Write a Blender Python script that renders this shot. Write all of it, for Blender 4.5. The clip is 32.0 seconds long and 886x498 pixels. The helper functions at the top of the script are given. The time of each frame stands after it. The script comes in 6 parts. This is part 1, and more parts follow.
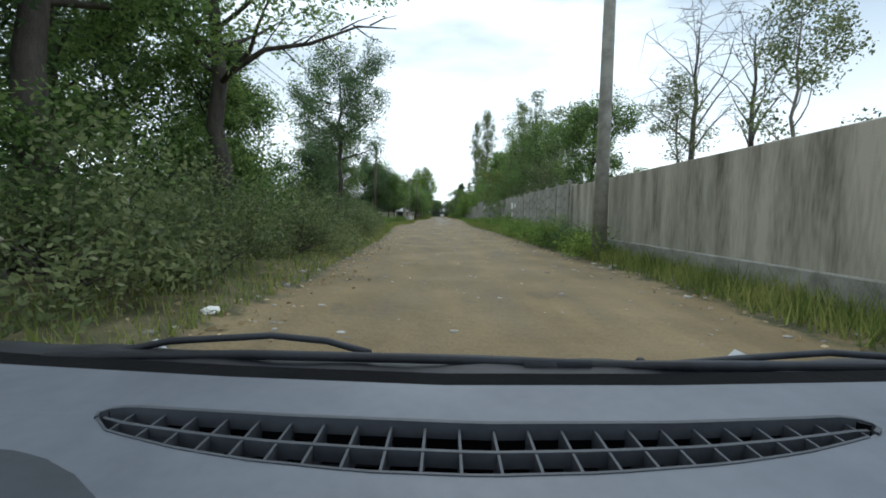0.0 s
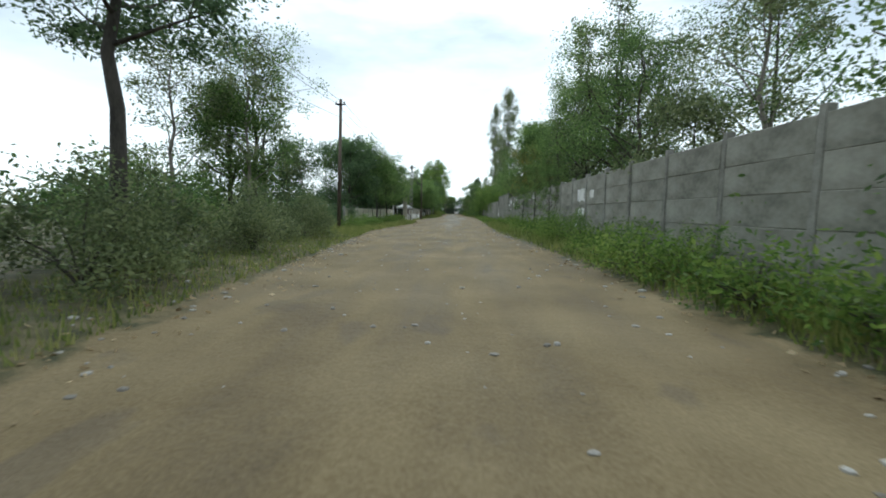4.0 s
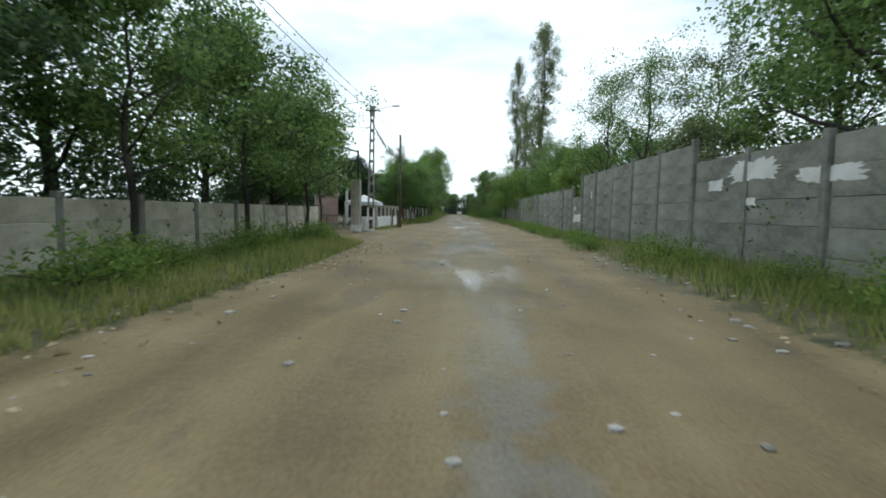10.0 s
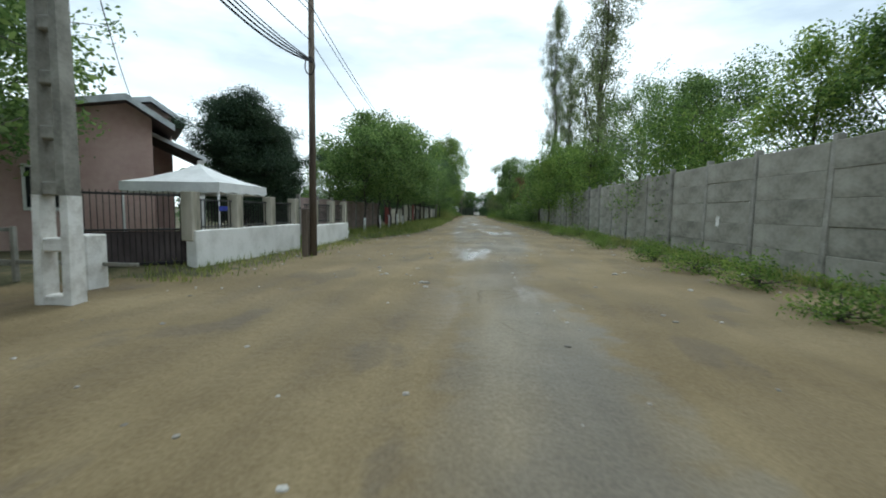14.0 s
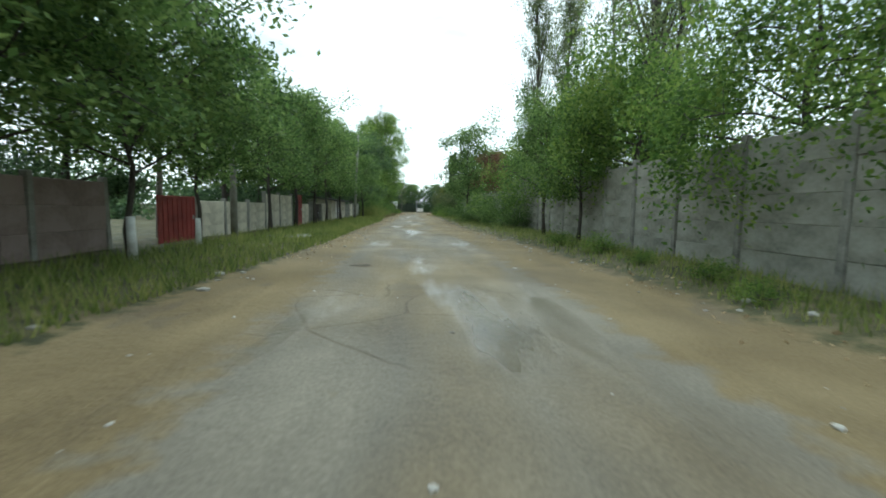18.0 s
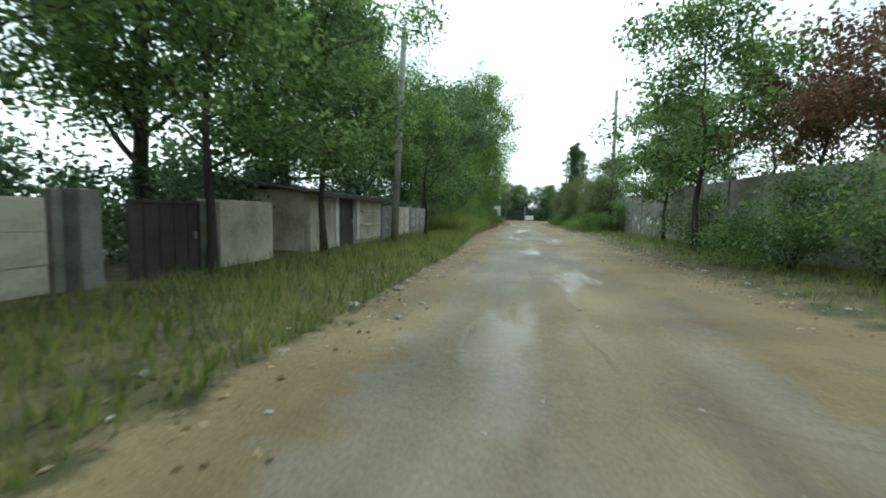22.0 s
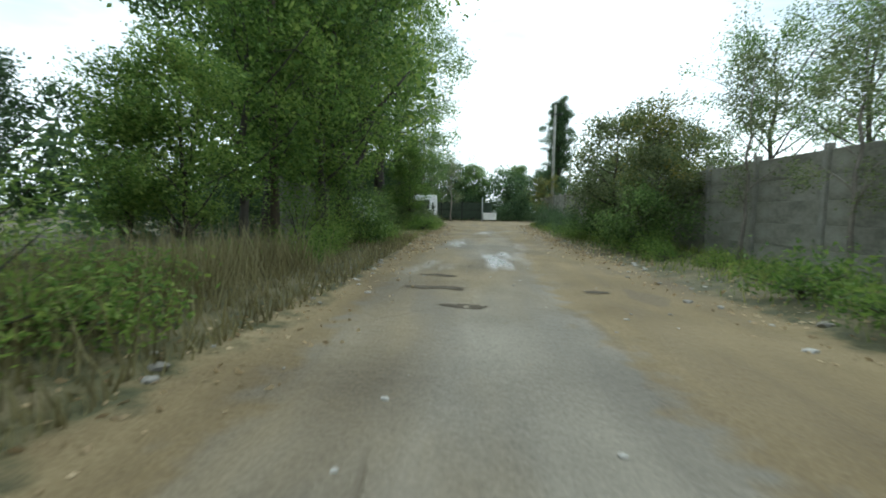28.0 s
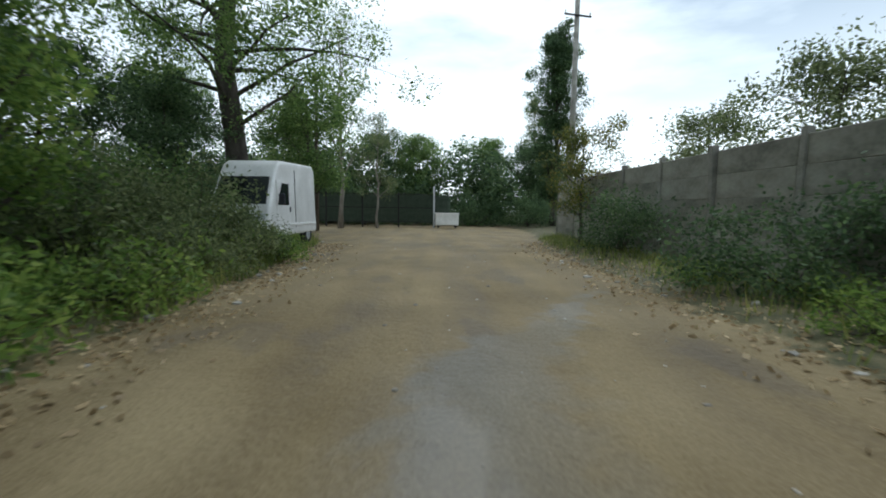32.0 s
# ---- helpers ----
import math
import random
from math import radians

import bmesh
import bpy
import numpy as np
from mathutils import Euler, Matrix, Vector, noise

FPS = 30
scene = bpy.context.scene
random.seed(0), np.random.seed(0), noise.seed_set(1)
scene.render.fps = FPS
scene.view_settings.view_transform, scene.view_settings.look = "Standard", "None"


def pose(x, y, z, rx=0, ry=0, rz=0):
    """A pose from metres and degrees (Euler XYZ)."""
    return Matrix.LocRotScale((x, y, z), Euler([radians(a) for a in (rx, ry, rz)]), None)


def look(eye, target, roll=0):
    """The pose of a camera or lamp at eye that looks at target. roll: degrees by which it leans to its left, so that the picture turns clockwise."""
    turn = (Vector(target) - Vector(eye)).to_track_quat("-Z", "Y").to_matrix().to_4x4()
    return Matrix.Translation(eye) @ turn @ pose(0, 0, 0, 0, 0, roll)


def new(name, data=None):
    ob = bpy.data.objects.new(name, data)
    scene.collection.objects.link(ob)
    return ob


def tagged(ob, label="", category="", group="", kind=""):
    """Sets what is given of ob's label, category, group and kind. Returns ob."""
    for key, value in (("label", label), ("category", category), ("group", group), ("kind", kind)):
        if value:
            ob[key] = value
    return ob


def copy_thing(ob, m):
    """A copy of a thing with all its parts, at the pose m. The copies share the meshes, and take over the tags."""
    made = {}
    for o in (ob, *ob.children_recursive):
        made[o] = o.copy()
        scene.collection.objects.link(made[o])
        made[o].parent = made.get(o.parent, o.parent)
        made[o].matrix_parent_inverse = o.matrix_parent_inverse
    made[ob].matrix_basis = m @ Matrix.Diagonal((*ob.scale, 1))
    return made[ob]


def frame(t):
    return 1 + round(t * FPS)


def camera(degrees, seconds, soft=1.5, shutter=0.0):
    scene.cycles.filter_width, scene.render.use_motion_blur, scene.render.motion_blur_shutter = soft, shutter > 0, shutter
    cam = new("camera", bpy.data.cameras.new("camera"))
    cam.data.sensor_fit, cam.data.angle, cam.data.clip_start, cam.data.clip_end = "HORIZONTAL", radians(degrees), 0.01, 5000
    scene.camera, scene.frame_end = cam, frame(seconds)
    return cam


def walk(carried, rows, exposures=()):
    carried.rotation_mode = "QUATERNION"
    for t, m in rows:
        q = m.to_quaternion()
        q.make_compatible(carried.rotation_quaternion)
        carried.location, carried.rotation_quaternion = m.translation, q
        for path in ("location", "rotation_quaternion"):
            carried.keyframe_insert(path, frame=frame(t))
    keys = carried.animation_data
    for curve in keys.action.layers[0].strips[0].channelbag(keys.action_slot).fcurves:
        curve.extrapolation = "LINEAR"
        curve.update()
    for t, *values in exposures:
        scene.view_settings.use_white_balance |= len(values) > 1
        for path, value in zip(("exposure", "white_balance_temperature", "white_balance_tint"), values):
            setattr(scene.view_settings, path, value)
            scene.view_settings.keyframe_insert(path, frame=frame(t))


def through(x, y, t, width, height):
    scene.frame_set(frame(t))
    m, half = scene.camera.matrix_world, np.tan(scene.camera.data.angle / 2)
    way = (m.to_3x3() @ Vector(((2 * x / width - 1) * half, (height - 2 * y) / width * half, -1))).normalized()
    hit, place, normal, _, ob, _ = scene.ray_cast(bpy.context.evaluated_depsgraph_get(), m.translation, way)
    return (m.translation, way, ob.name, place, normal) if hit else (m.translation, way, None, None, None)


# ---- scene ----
FOV = 91.03
# seconds, x, y, yaw, pitch
ROWS = (
    (0.000, 0.00, 0.00, 0.50, -4.59),
    (0.03333, 0.00, 0.00, 0.50, -4.59),
    (0.5, 0.08, 2.06, 0.34, -5.00),
    (1, 0.14, 4.04, 0.59, -5.04),
    (1.5, 0.11, 6.01, 1.16, -4.93),
    (2, 0.12, 7.89, 1.38, -5.27),
    (2.5, 0.17, 9.87, 0.03, -4.97),
    (3, 0.24, 11.85, -2.03, -4.78),
    (3.5, 0.36, 13.97, 0.21, -4.91),
    (4, 0.41, 16.21, 2.55, -4.96),
    (4.5, 0.36, 18.55, 4.99, -4.98),
    (5, 0.20, 21.00, 7.55, -5.00),
    (5.5, -0.09, 23.54, 10.22, -5.02),
    (6, -0.41, 26.17, 9.68, -4.92),
    (6.5, -0.73, 28.93, 7.45, -4.78),
    (7, -0.90, 31.73, 5.43, -4.87),
    (7.5, -0.98, 34.61, 3.48, -4.88),
    (8, -0.94, 37.37, 2.40, -4.74),
    (8.5, -0.91, 40.16, 2.62, -4.99),
    (9, -0.96, 42.82, 2.82, -4.90),
    (9.5, -1.00, 45.51, 2.87, -4.98),
    (10, -1.03, 48.20, 2.57, -5.00),
    (10.5, -1.11, 50.93, 2.02, -5.20),
    (11, -1.10, 53.63, 1.43, -5.10),
    (11.5, -1.04, 56.39, 0.94, -5.02),
    (12, -0.87, 59.04, 0.98, -5.17),
    (12.5, -0.78, 61.59, 1.42, -5.20),
    (13, -0.84, 63.90, 2.39, -5.59),
    (13.5, -0.95, 66.29, 3.95, -5.32),
    (14, -1.11, 68.46, 4.86, -4.97),
    (14.5, -1.28, 70.43, 3.72, -4.85),
    (15, -1.35, 72.62, 3.34, -4.93),
    (15.5, -1.41, 75.01, 2.74, -4.95),
    (16, -1.43, 77.61, 1.89, -4.92),
    (16.5, -1.41, 80.42, 0.77, -4.84),
    (17, -1.38, 83.43, -0.50, -4.81),
    (17.5, -1.30, 86.60, -1.90, -5.23),
    (18, -1.04, 89.63, -2.46, -5.36),
    (18.5, -0.69, 92.60, -2.20, -5.20),
    (19, -0.45, 95.76, -0.56, -4.83),
    (19.5, -0.39, 98.95, 2.44, -4.53),
    (20, -0.59, 102.02, 6.19, -5.03),
    (20.5, -0.93, 104.96, 10.65, -4.62),
    (21, -1.50, 107.92, 14.09, -5.16),
    (21.5, -2.09, 110.89, 14.53, -4.79),
    (22, -2.62, 114.05, 10.90, -4.67),
    (22.5, -2.88, 117.23, 6.66, -5.20),
    (23, -2.92, 120.32, 2.26, -5.15),
    (23.5, -2.85, 123.09, 0.27, -5.36),
    (24, -2.76, 125.93, 0.59, -5.13),
    (24.5, -2.71, 128.71, 1.20, -5.12),
    (25, -2.81, 131.48, 1.86, -4.95),
    (25.5, -2.94, 134.33, 2.29, -4.94),
    (26, -2.95, 137.24, 2.69, -4.96),
    (26.5, -2.98, 140.20, 3.06, -4.96),
    (27, -3.03, 143.20, 3.39, -4.92),
    (27.5, -3.10, 146.25, 3.69, -4.81),
    (28, -3.22, 149.29, 4.95, -5.04),
    (28.5, -3.39, 152.20, 6.11, -5.00),
    (29, -3.55, 155.21, 5.15, -5.03),
    (29.5, -3.62, 158.25, 3.20, -5.04),
    (30, -3.55, 161.30, 1.69, -5.08),
    (30.5, -3.49, 164.16, 0.86, -5.08),
    (31, -3.35, 166.87, 0.46, -4.47),
    (31.5, -3.22, 169.68, -0.23, -4.76),
    (32, -3.05, 172.51, -1.19, -5.10),
)
ROLL = -0.92
# the film camera opens up under the trees
EXPOSURES = [(t, e, 5850, w) for t, e, w in ((0, 0.1, 3), (2, 0.08, 2), (8, 0.1, 0), (13, 0.1, 1), (16, 0.35, -4), (18, 0.48, -6), (21, 0.58, -6), (24, 0.54, -5), (26, 0.5, -3), (28, 0.46, -3), (29, 0.66, -3), (30, 0.46, -2), (30.8, 0.28, 0), (32, 0.12, 3))]
cam = camera(FOV, 32.0, soft=1.8, shutter=0.2)
walk(cam, [(t, pose(x, y, 1.25, 90 + p, ROLL, w)) for t, x, y, w, p in ROWS], EXPOSURES)

# ---- world and sun: bright broken overcast, sun behind cloud ahead to the right ----
world = bpy.data.worlds.new("world")
scene.world = world
world.use_nodes = True
wn, wl = world.node_tree.nodes, world.node_tree.links
wn.clear()
w_out = wn.new("ShaderNodeOutputWorld")
w_sky = wn.new("ShaderNodeTexSky")
w_sky.sky_type = "NISHITA"
w_sky.sun_disc = False
w_sky.sun_elevation, w_sky.sun_rotation = radians(58), radians(11)
w_bg1 = wn.new("ShaderNodeBackground")
w_bg1.inputs["Strength"].default_value = 0.12
w_bg2 = wn.new("ShaderNodeBackground")
w_tc = wn.new("ShaderNodeTexCoord")
w_map = wn.new("ShaderNodeMapping")
w_map.inputs["Scale"].default_value = (1.0, 1.0, 3.2)
w_n = wn.new("ShaderNodeTexNoise")
w_n.inputs["Scale"].default_value = 2.1
w_n.inputs["Detail"].default_value = 6.0
w_n.inputs["Roughness"].default_value = 0.52
w_r = wn.new("ShaderNodeValToRGB")
for (p, c), e in zip(((0.36, (0.42, 0.50, 0.60)), (0.58, (1.22, 1.25, 1.28))), w_r.color_ramp.elements):
    e.position, e.color = p, (*c, 1)
w_mix = wn.new("ShaderNodeMixShader")
w_mix.inputs[0].default_value = 0.9
wl.new(w_tc.outputs["Generated"], w_map.inputs["Vector"])
wl.new(w_map.outputs[0], w_n.inputs["Vector"])
wl.new(w_n.outputs["Fac"], w_r.inputs["Fac"])
w_sep, w_hi, w_mul = wn.new("ShaderNodeSeparateXYZ"), wn.new("ShaderNodeMapRange"), wn.new("ShaderNodeMix")
w_mul.data_type = "RGBA"
w_hi.inputs["From Min"].default_value, w_hi.inputs["From Max"].default_value = 0.10, 0.42
wl.new(w_tc.outputs["Generated"], w_sep.inputs[0])
wl.new(w_sep.outputs["Z"], w_hi.inputs["Value"])
wl.new(w_hi.outputs["Result"], w_mul.inputs["Factor"])
w_mul.inputs[6].default_value = (1.3, 1.32, 1.33, 1)
wl.new(w_r.outputs["Color"], w_mul.inputs[7])
wl.new(w_mul.outputs[2], w_bg2.inputs["Color"])
wl.new(w_sky.outputs[0], w_bg1.inputs["Color"])
wl.new(w_bg1.outputs[0], w_mix.inputs[1])
wl.new(w_bg2.outputs[0], w_mix.inputs[2])
wl.new(w_mix.outputs[0], w_out.inputs["Surface"])

sun_data = bpy.data.lights.new("sun", "SUN")
sun_data.energy, sun_data.angle, sun_data.color = 1.1, radians(28), (1.0, 0.95, 0.87)
sun = new("sun", sun_data)
sun.matrix_world = look((5, 26, 44), (0, 0, 0))


# ---- materials ----
def ramp_mat(name, stops, scale=3.0, rough=0.85, bump=0.3, bump_scale=40.0, stretch=(1, 1, 1), metal=0.0,
             island=0.0, obj_random=0.0, fine=0.35, coords="Object", spec=0.3, bump_dist=0.02):
    """Colour from two scales of noise through a ramp, with fine relief."""
    m = bpy.data.materials.new(name)
    m.use_nodes = True
    n, l = m.node_tree.nodes, m.node_tree.links
    b = n["Principled BSDF"]
    b.inputs["Roughness"].default_value, b.inputs["Metallic"].default_value = rough, metal
    b.inputs["Specular IOR Level"].default_value = spec
    tc, mp = n.new("ShaderNodeTexCoord"), n.new("ShaderNodeMapping")
    mp.inputs["Scale"].default_value = stretch
    l.new(tc.outputs[coords], mp.inputs["Vector"])
    n1, n2 = n.new("ShaderNodeTexNoise"), n.new("ShaderNodeTexNoise")
    for t, s, d in ((n1, scale, 5.0), (n2, scale * 9, 3.0)):
        t.inputs["Scale"].default_value, t.inputs["Detail"].default_value = s, d
        l.new(mp.outputs[0], t.inputs["Vector"])
    mix = n.new("ShaderNodeMath")
    mix.operation = "MULTIPLY_ADD"
    l.new(n2.outputs["Fac"], mix.inputs[0])
    mix.inputs[1].default_value = fine
    l.new(n1.outputs["Fac"], mix.inputs[2])
    sub = n.new("ShaderNodeMath")
    sub.operation = "SUBTRACT"
    l.new(mix.outputs[0], sub.inputs[0])
    sub.inputs[1].default_value = fine * 0.5
    last = sub
    for amount, node, out in ((island, "ShaderNodeNewGeometry", "Random Per Island"), (obj_random, "ShaderNodeObjectInfo", "Random")):
        if amount:
            r = n.new(node)
            a = n.new("ShaderNodeMath")
            a.operation = "MULTIPLY_ADD"
            l.new(r.outputs[out], a.inputs[0])
            a.inputs[1].default_value = amount
            l.new(last.outputs[0], a.inputs[2])
            s2 = n.new("ShaderNodeMath")
            s2.operation = "SUBTRACT"
            l.new(a.outputs[0], s2.inputs[0])
            s2.inputs[1].default_value = amount * 0.5
            last = s2
    cr = n.new("ShaderNodeValToRGB")
    while len(cr.color_ramp.elements) < len(stops):
        cr.color_ramp.elements.new(0.5)
    for e, (p, c) in zip(cr.color_ramp.elements, stops):
        e.position, e.color = p, (*c, 1)
    l.new(last.outputs[0], cr.inputs["Fac"])
    l.new(cr.outputs[0], b.inputs["Base Color"])
    if bump:
        nb, bp = n.new("ShaderNodeTexNoise"), n.new("ShaderNodeBump")
        nb.inputs["Scale"].default_value, nb.inputs["Detail"].default_value = bump_scale, 4.0
        l.new(tc.outputs[coords], nb.inputs["Vector"])
        bp.inputs["Strength"].default_value, bp.inputs["Distance"].default_value = bump, bump_dist
        l.new(nb.outputs["Fac"], bp.inputs["Height"])
        l.new(bp.outputs[0], b.inputs["Normal"])
    return m


def leaf_mat(name, dark, mid, light, through=0.35):
    """Leaves: a glossy skin over a part that lets light through, each leaf with its own tone."""
    dark, mid, light = [tuple(w * (0.9 * c + 0.1 * q[1]) for c, w in zip(q, (1.4, 1.3, 1.2))) for q in (dark, mid, light)]
    m = ramp_mat(name, ((0.25, dark), (0.5, mid), (0.78, light)), scale=0.9, rough=0.55, bump=0.0, island=0.5, obj_random=0.12, fine=0.1, spec=0.25)
    n, l = m.node_tree.nodes, m.node_tree.links
    b, out = n["Principled BSDF"], n["Material Output"]
    tr, mx = n.new("ShaderNodeBsdfTranslucent"), n.new("ShaderNodeMixShader")
    src = b.inputs["Base Color"].links[0].from_socket
    l.new(src, tr.inputs["Color"])
    mx.inputs[0].default_value = through
    l.new(b.outputs[0], mx.inputs[1])
    l.new(tr.outputs[0], mx.inputs[2])
    l.new(mx.outputs[0], out.inputs["Surface"])
    return m


M_LEAF = leaf_mat("leaf_green", (0.036, 0.078, 0.021), (0.095, 0.18, 0.042), (0.18, 0.275, 0.072), 0.55)
M_LEAF_DARK = leaf_mat("leaf_dark", (0.028, 0.056, 0.026), (0.06, 0.118, 0.05), (0.11, 0.18, 0.072), 0.5)
M_LEAF_CYPRESS = leaf_mat("leaf_cypress", (0.012, 0.028, 0.016), (0.026, 0.055, 0.03), (0.05, 0.085, 0.045), 0.3)
# dusty leaf tone, also used to paint haze into thicket and poplars
M_LEAF_GREY = leaf_mat("leaf_dusty_and_hazed", (0.052, 0.078, 0.034), (0.112, 0.155, 0.06), (0.185, 0.23, 0.105), 0.5)
M_LEAF_FRESH = leaf_mat("leaf_fresh", (0.045, 0.10, 0.016), (0.11, 0.205, 0.03), (0.21, 0.30, 0.052), 0.55)
M_LEAF_YELLOW = leaf_mat("leaf_turning", (0.04, 0.07, 0.015), (0.09, 0.125, 0.025), (0.20, 0.19, 0.035), 0.4)
M_LEAF_RED = leaf_mat("flower_red", (0.085, 0.045, 0.028), (0.17, 0.085, 0.055), (0.13, 0.12, 0.05), 0.3)
M_DRY = leaf_mat("dry_stalks", (0.085, 0.08, 0.035), (0.15, 0.14, 0.06), (0.24, 0.23, 0.12), 0.3)
M_GRASS = leaf_mat("grass_blades", (0.07, 0.115, 0.022), (0.16, 0.215, 0.045), (0.27, 0.29, 0.09), 0.5)
M_LITTER = leaf_mat("fallen_leaves", (0.19, 0.15, 0.085), (0.34, 0.275, 0.165), (0.46, 0.40, 0.27), 0.35)
M_BARK = ramp_mat("bark", ((0.3, (0.030, 0.026, 0.022)), (0.7, (0.105, 0.092, 0.077))), scale=4, stretch=(1, 1, 0.25), bump=0.8, bump_scale=30)
M_BARK_PALE = ramp_mat("bark_pale", ((0.3, (0.12, 0.105, 0.085)), (0.7, (0.30, 0.27, 0.23))), scale=4, stretch=(1, 1, 0.3), bump=0.6, bump_scale=30)
M_WHITEWASH = ramp_mat("whitewash", ((0.3, (0.52, 0.50, 0.46)), (0.6, (0.78, 0.77, 0.74))), scale=5, bump=0.4)
M_CONC = ramp_mat("concrete_grey", ((0.28, (0.14, 0.137, 0.112)), (0.5, (0.27, 0.262, 0.22)), (0.75, (0.38, 0.368, 0.315))), scale=1.1, rough=0.92, bump=0.35, bump_scale=60, stretch=(1, 1, 1.6), obj_random=0.13)
M_CONC_POST = ramp_mat("concrete_post", ((0.28, (0.15, 0.145, 0.125)), (0.7, (0.34, 0.33, 0.29))), scale=3, rough=0.92, bump=0.4, bump_scale=60, obj_random=0.15)
M_CONC_PALE = ramp_mat("concrete_pale_streaked", ((0.27, (0.13, 0.125, 0.095)), (0.44, (0.31, 0.29, 0.23)), (0.66, (0.47, 0.435, 0.36))), scale=1.0, stretch=(1, 2.1, 0.33), rough=0.92, bump=0.35, bump_scale=50)
M_PLASTER = ramp_mat("plaster_cream", ((0.3, (0.34, 0.31, 0.235)), (0.65, (0.64, 0.59, 0.47))), scale=1.5, bump=0.35, bump_scale=50, obj_random=0.1)
M_WHITE = ramp_mat("white_paint", ((0.3, (0.64, 0.63, 0.59)), (0.6, (0.81, 0.80, 0.77))), scale=2.2, rough=0.7, bump=0.15)
M_PINK = ramp_mat("pink_render", ((0.3, (0.42, 0.28, 0.24)), (0.65, (0.56, 0.40, 0.35))), scale=0.8, bump=0.3, bump_scale=80)
M_ROSE = ramp_mat("rose_wall", ((0.3, (0.21, 0.155, 0.14)), (0.65, (0.34, 0.26, 0.235))), scale=1.2, bump=0.3, obj_random=0.1)
M_RED = ramp_mat("red_paint", ((0.3, (0.17, 0.028, 0.028)), (0.65, (0.30, 0.06, 0.05))), scale=2, rough=0.55, bump=0.15)
M_DARK = ramp_mat("dark_metal", ((0.3, (0.02, 0.02, 0.022)), (0.7, (0.06, 0.057, 0.055))), scale=3, rough=0.6, metal=0.4, bump=0.1)
M_BROWN = ramp_mat("brown_door_paint", ((0.3, (0.055, 0.042, 0.042)), (0.7, (0.10, 0.08, 0.08))), scale=2, rough=0.6, bump=0.15)
M_FENCE = ramp_mat("fence_mesh_green", ((0.3, (0.05, 0.075, 0.05)), (0.7, (0.10, 0.13, 0.09))), scale=4, rough=0.7, bump=0.2)
M_WOODPOLE = ramp_mat("weathered_pole_wood", ((0.3, (0.06, 0.045, 0.035)), (0.7, (0.17, 0.135, 0.105))), scale=4, stretch=(1, 1, 0.12), bump=0.6)
M_STEEL = ramp_mat("galvanised_steel", ((0.3, (0.35, 0.37, 0.38)), (0.7, (0.56, 0.58, 0.58))), scale=3, rough=0.5, metal=0.3, bump=0.1)
M_SHEET = ramp_mat("painted_sheet", ((0.28, (0.36, 0.37, 0.32)), (0.65, (0.60, 0.60, 0.54))), scale=1.6, rough=0.6, bump=0.1)
# soiled plinth with the shade at its base mixed into the dark tone
M_SOIL_SHADE = ramp_mat("dirty_shaded_plinth", ((0.3, (0.06, 0.055, 0.045)), (0.7, (0.15, 0.14, 0.115))), scale=5, rough=0.95, bump=0.5, bump_scale=50)
M_CABLE = ramp_mat("cable_black", ((0.3, (0.015, 0.015, 0.017)), (0.7, (0.04, 0.04, 0.042))), scale=3, bump=0.0)
M_ROOF = ramp_mat("roof_sheet", ((0.3, (0.09, 0.12, 0.14)), (0.7, (0.20, 0.25, 0.27))), scale=2, rough=0.6, bump=0.2)
M_TILE = ramp_mat("roof_felt", ((0.3, (0.04, 0.037, 0.035)), (0.7, (0.11, 0.10, 0.095))), scale=2, bump=0.6, bump_scale=25)
M_CANVAS = ramp_mat("canvas_white", ((0.3, (0.62, 0.62, 0.61)), (0.7, (0.80, 0.80, 0.79))), scale=1.5, rough=0.8, bump=0.1)
M_CARPAINT = ramp_mat("van_white", ((0.3, (0.62, 0.62, 0.60)), (0.7, (0.80, 0.80, 0.79))), scale=1.5, rough=0.3, bump=0.0, spec=0.5)
M_GLASS = ramp_mat("van_glass", ((0.3, (0.012, 0.014, 0.016)), (0.7, (0.03, 0.035, 0.04))), scale=1.5, rough=0.06, bump=0.0, spec=0.6)
M_RUBBER = ramp_mat("rubber", ((0.3, (0.012, 0.012, 0.012)), (0.7, (0.035, 0.035, 0.035))), scale=8, rough=0.85, bump=0.2)
M_STONE = ramp_mat("stones", ((0.3, (0.20, 0.185, 0.16)), (0.7, (0.46, 0.44, 0.40))), scale=3, bump=0.4, island=0.4)
M_BLUE = ramp_mat("blue_plastic", ((0.3, (0.02, 0.03, 0.22)), (0.7, (0.04, 0.06, 0.36))), scale=3, rough=0.5, bump=0.1)
M_DASH = ramp_mat("dash_plastic", ((0.3, (0.085, 0.095, 0.115)), (0.7, (0.125, 0.138, 0.16))), scale=6, rough=0.5, bump=0.35, bump_scale=900, bump_dist=0.0006, spec=0.4)
# near-black for the seal, and for shade painted inside the vent
M_SEAL_GAP_SHADE = ramp_mat("black_seal_gap_shade", ((0.3, (0.003, 0.003, 0.0035)), (0.7, (0.006, 0.006, 0.007))), scale=9, rough=0.95, bump=0.1, spec=0.1)
M_HOOD = ramp_mat("hood_plastic", ((0.3, (0.035, 0.04, 0.047)), (0.7, (0.05, 0.056, 0.066))), scale=9, rough=0.75, bump=0.35, bump_scale=700, bump_dist=0.0006, spec=0.25)
M_SLAT = ramp_mat("slat_plastic", ((0.3, (0.04, 0.044, 0.052)), (0.7, (0.065, 0.07, 0.08))), scale=9, rough=0.5, bump=0.1)
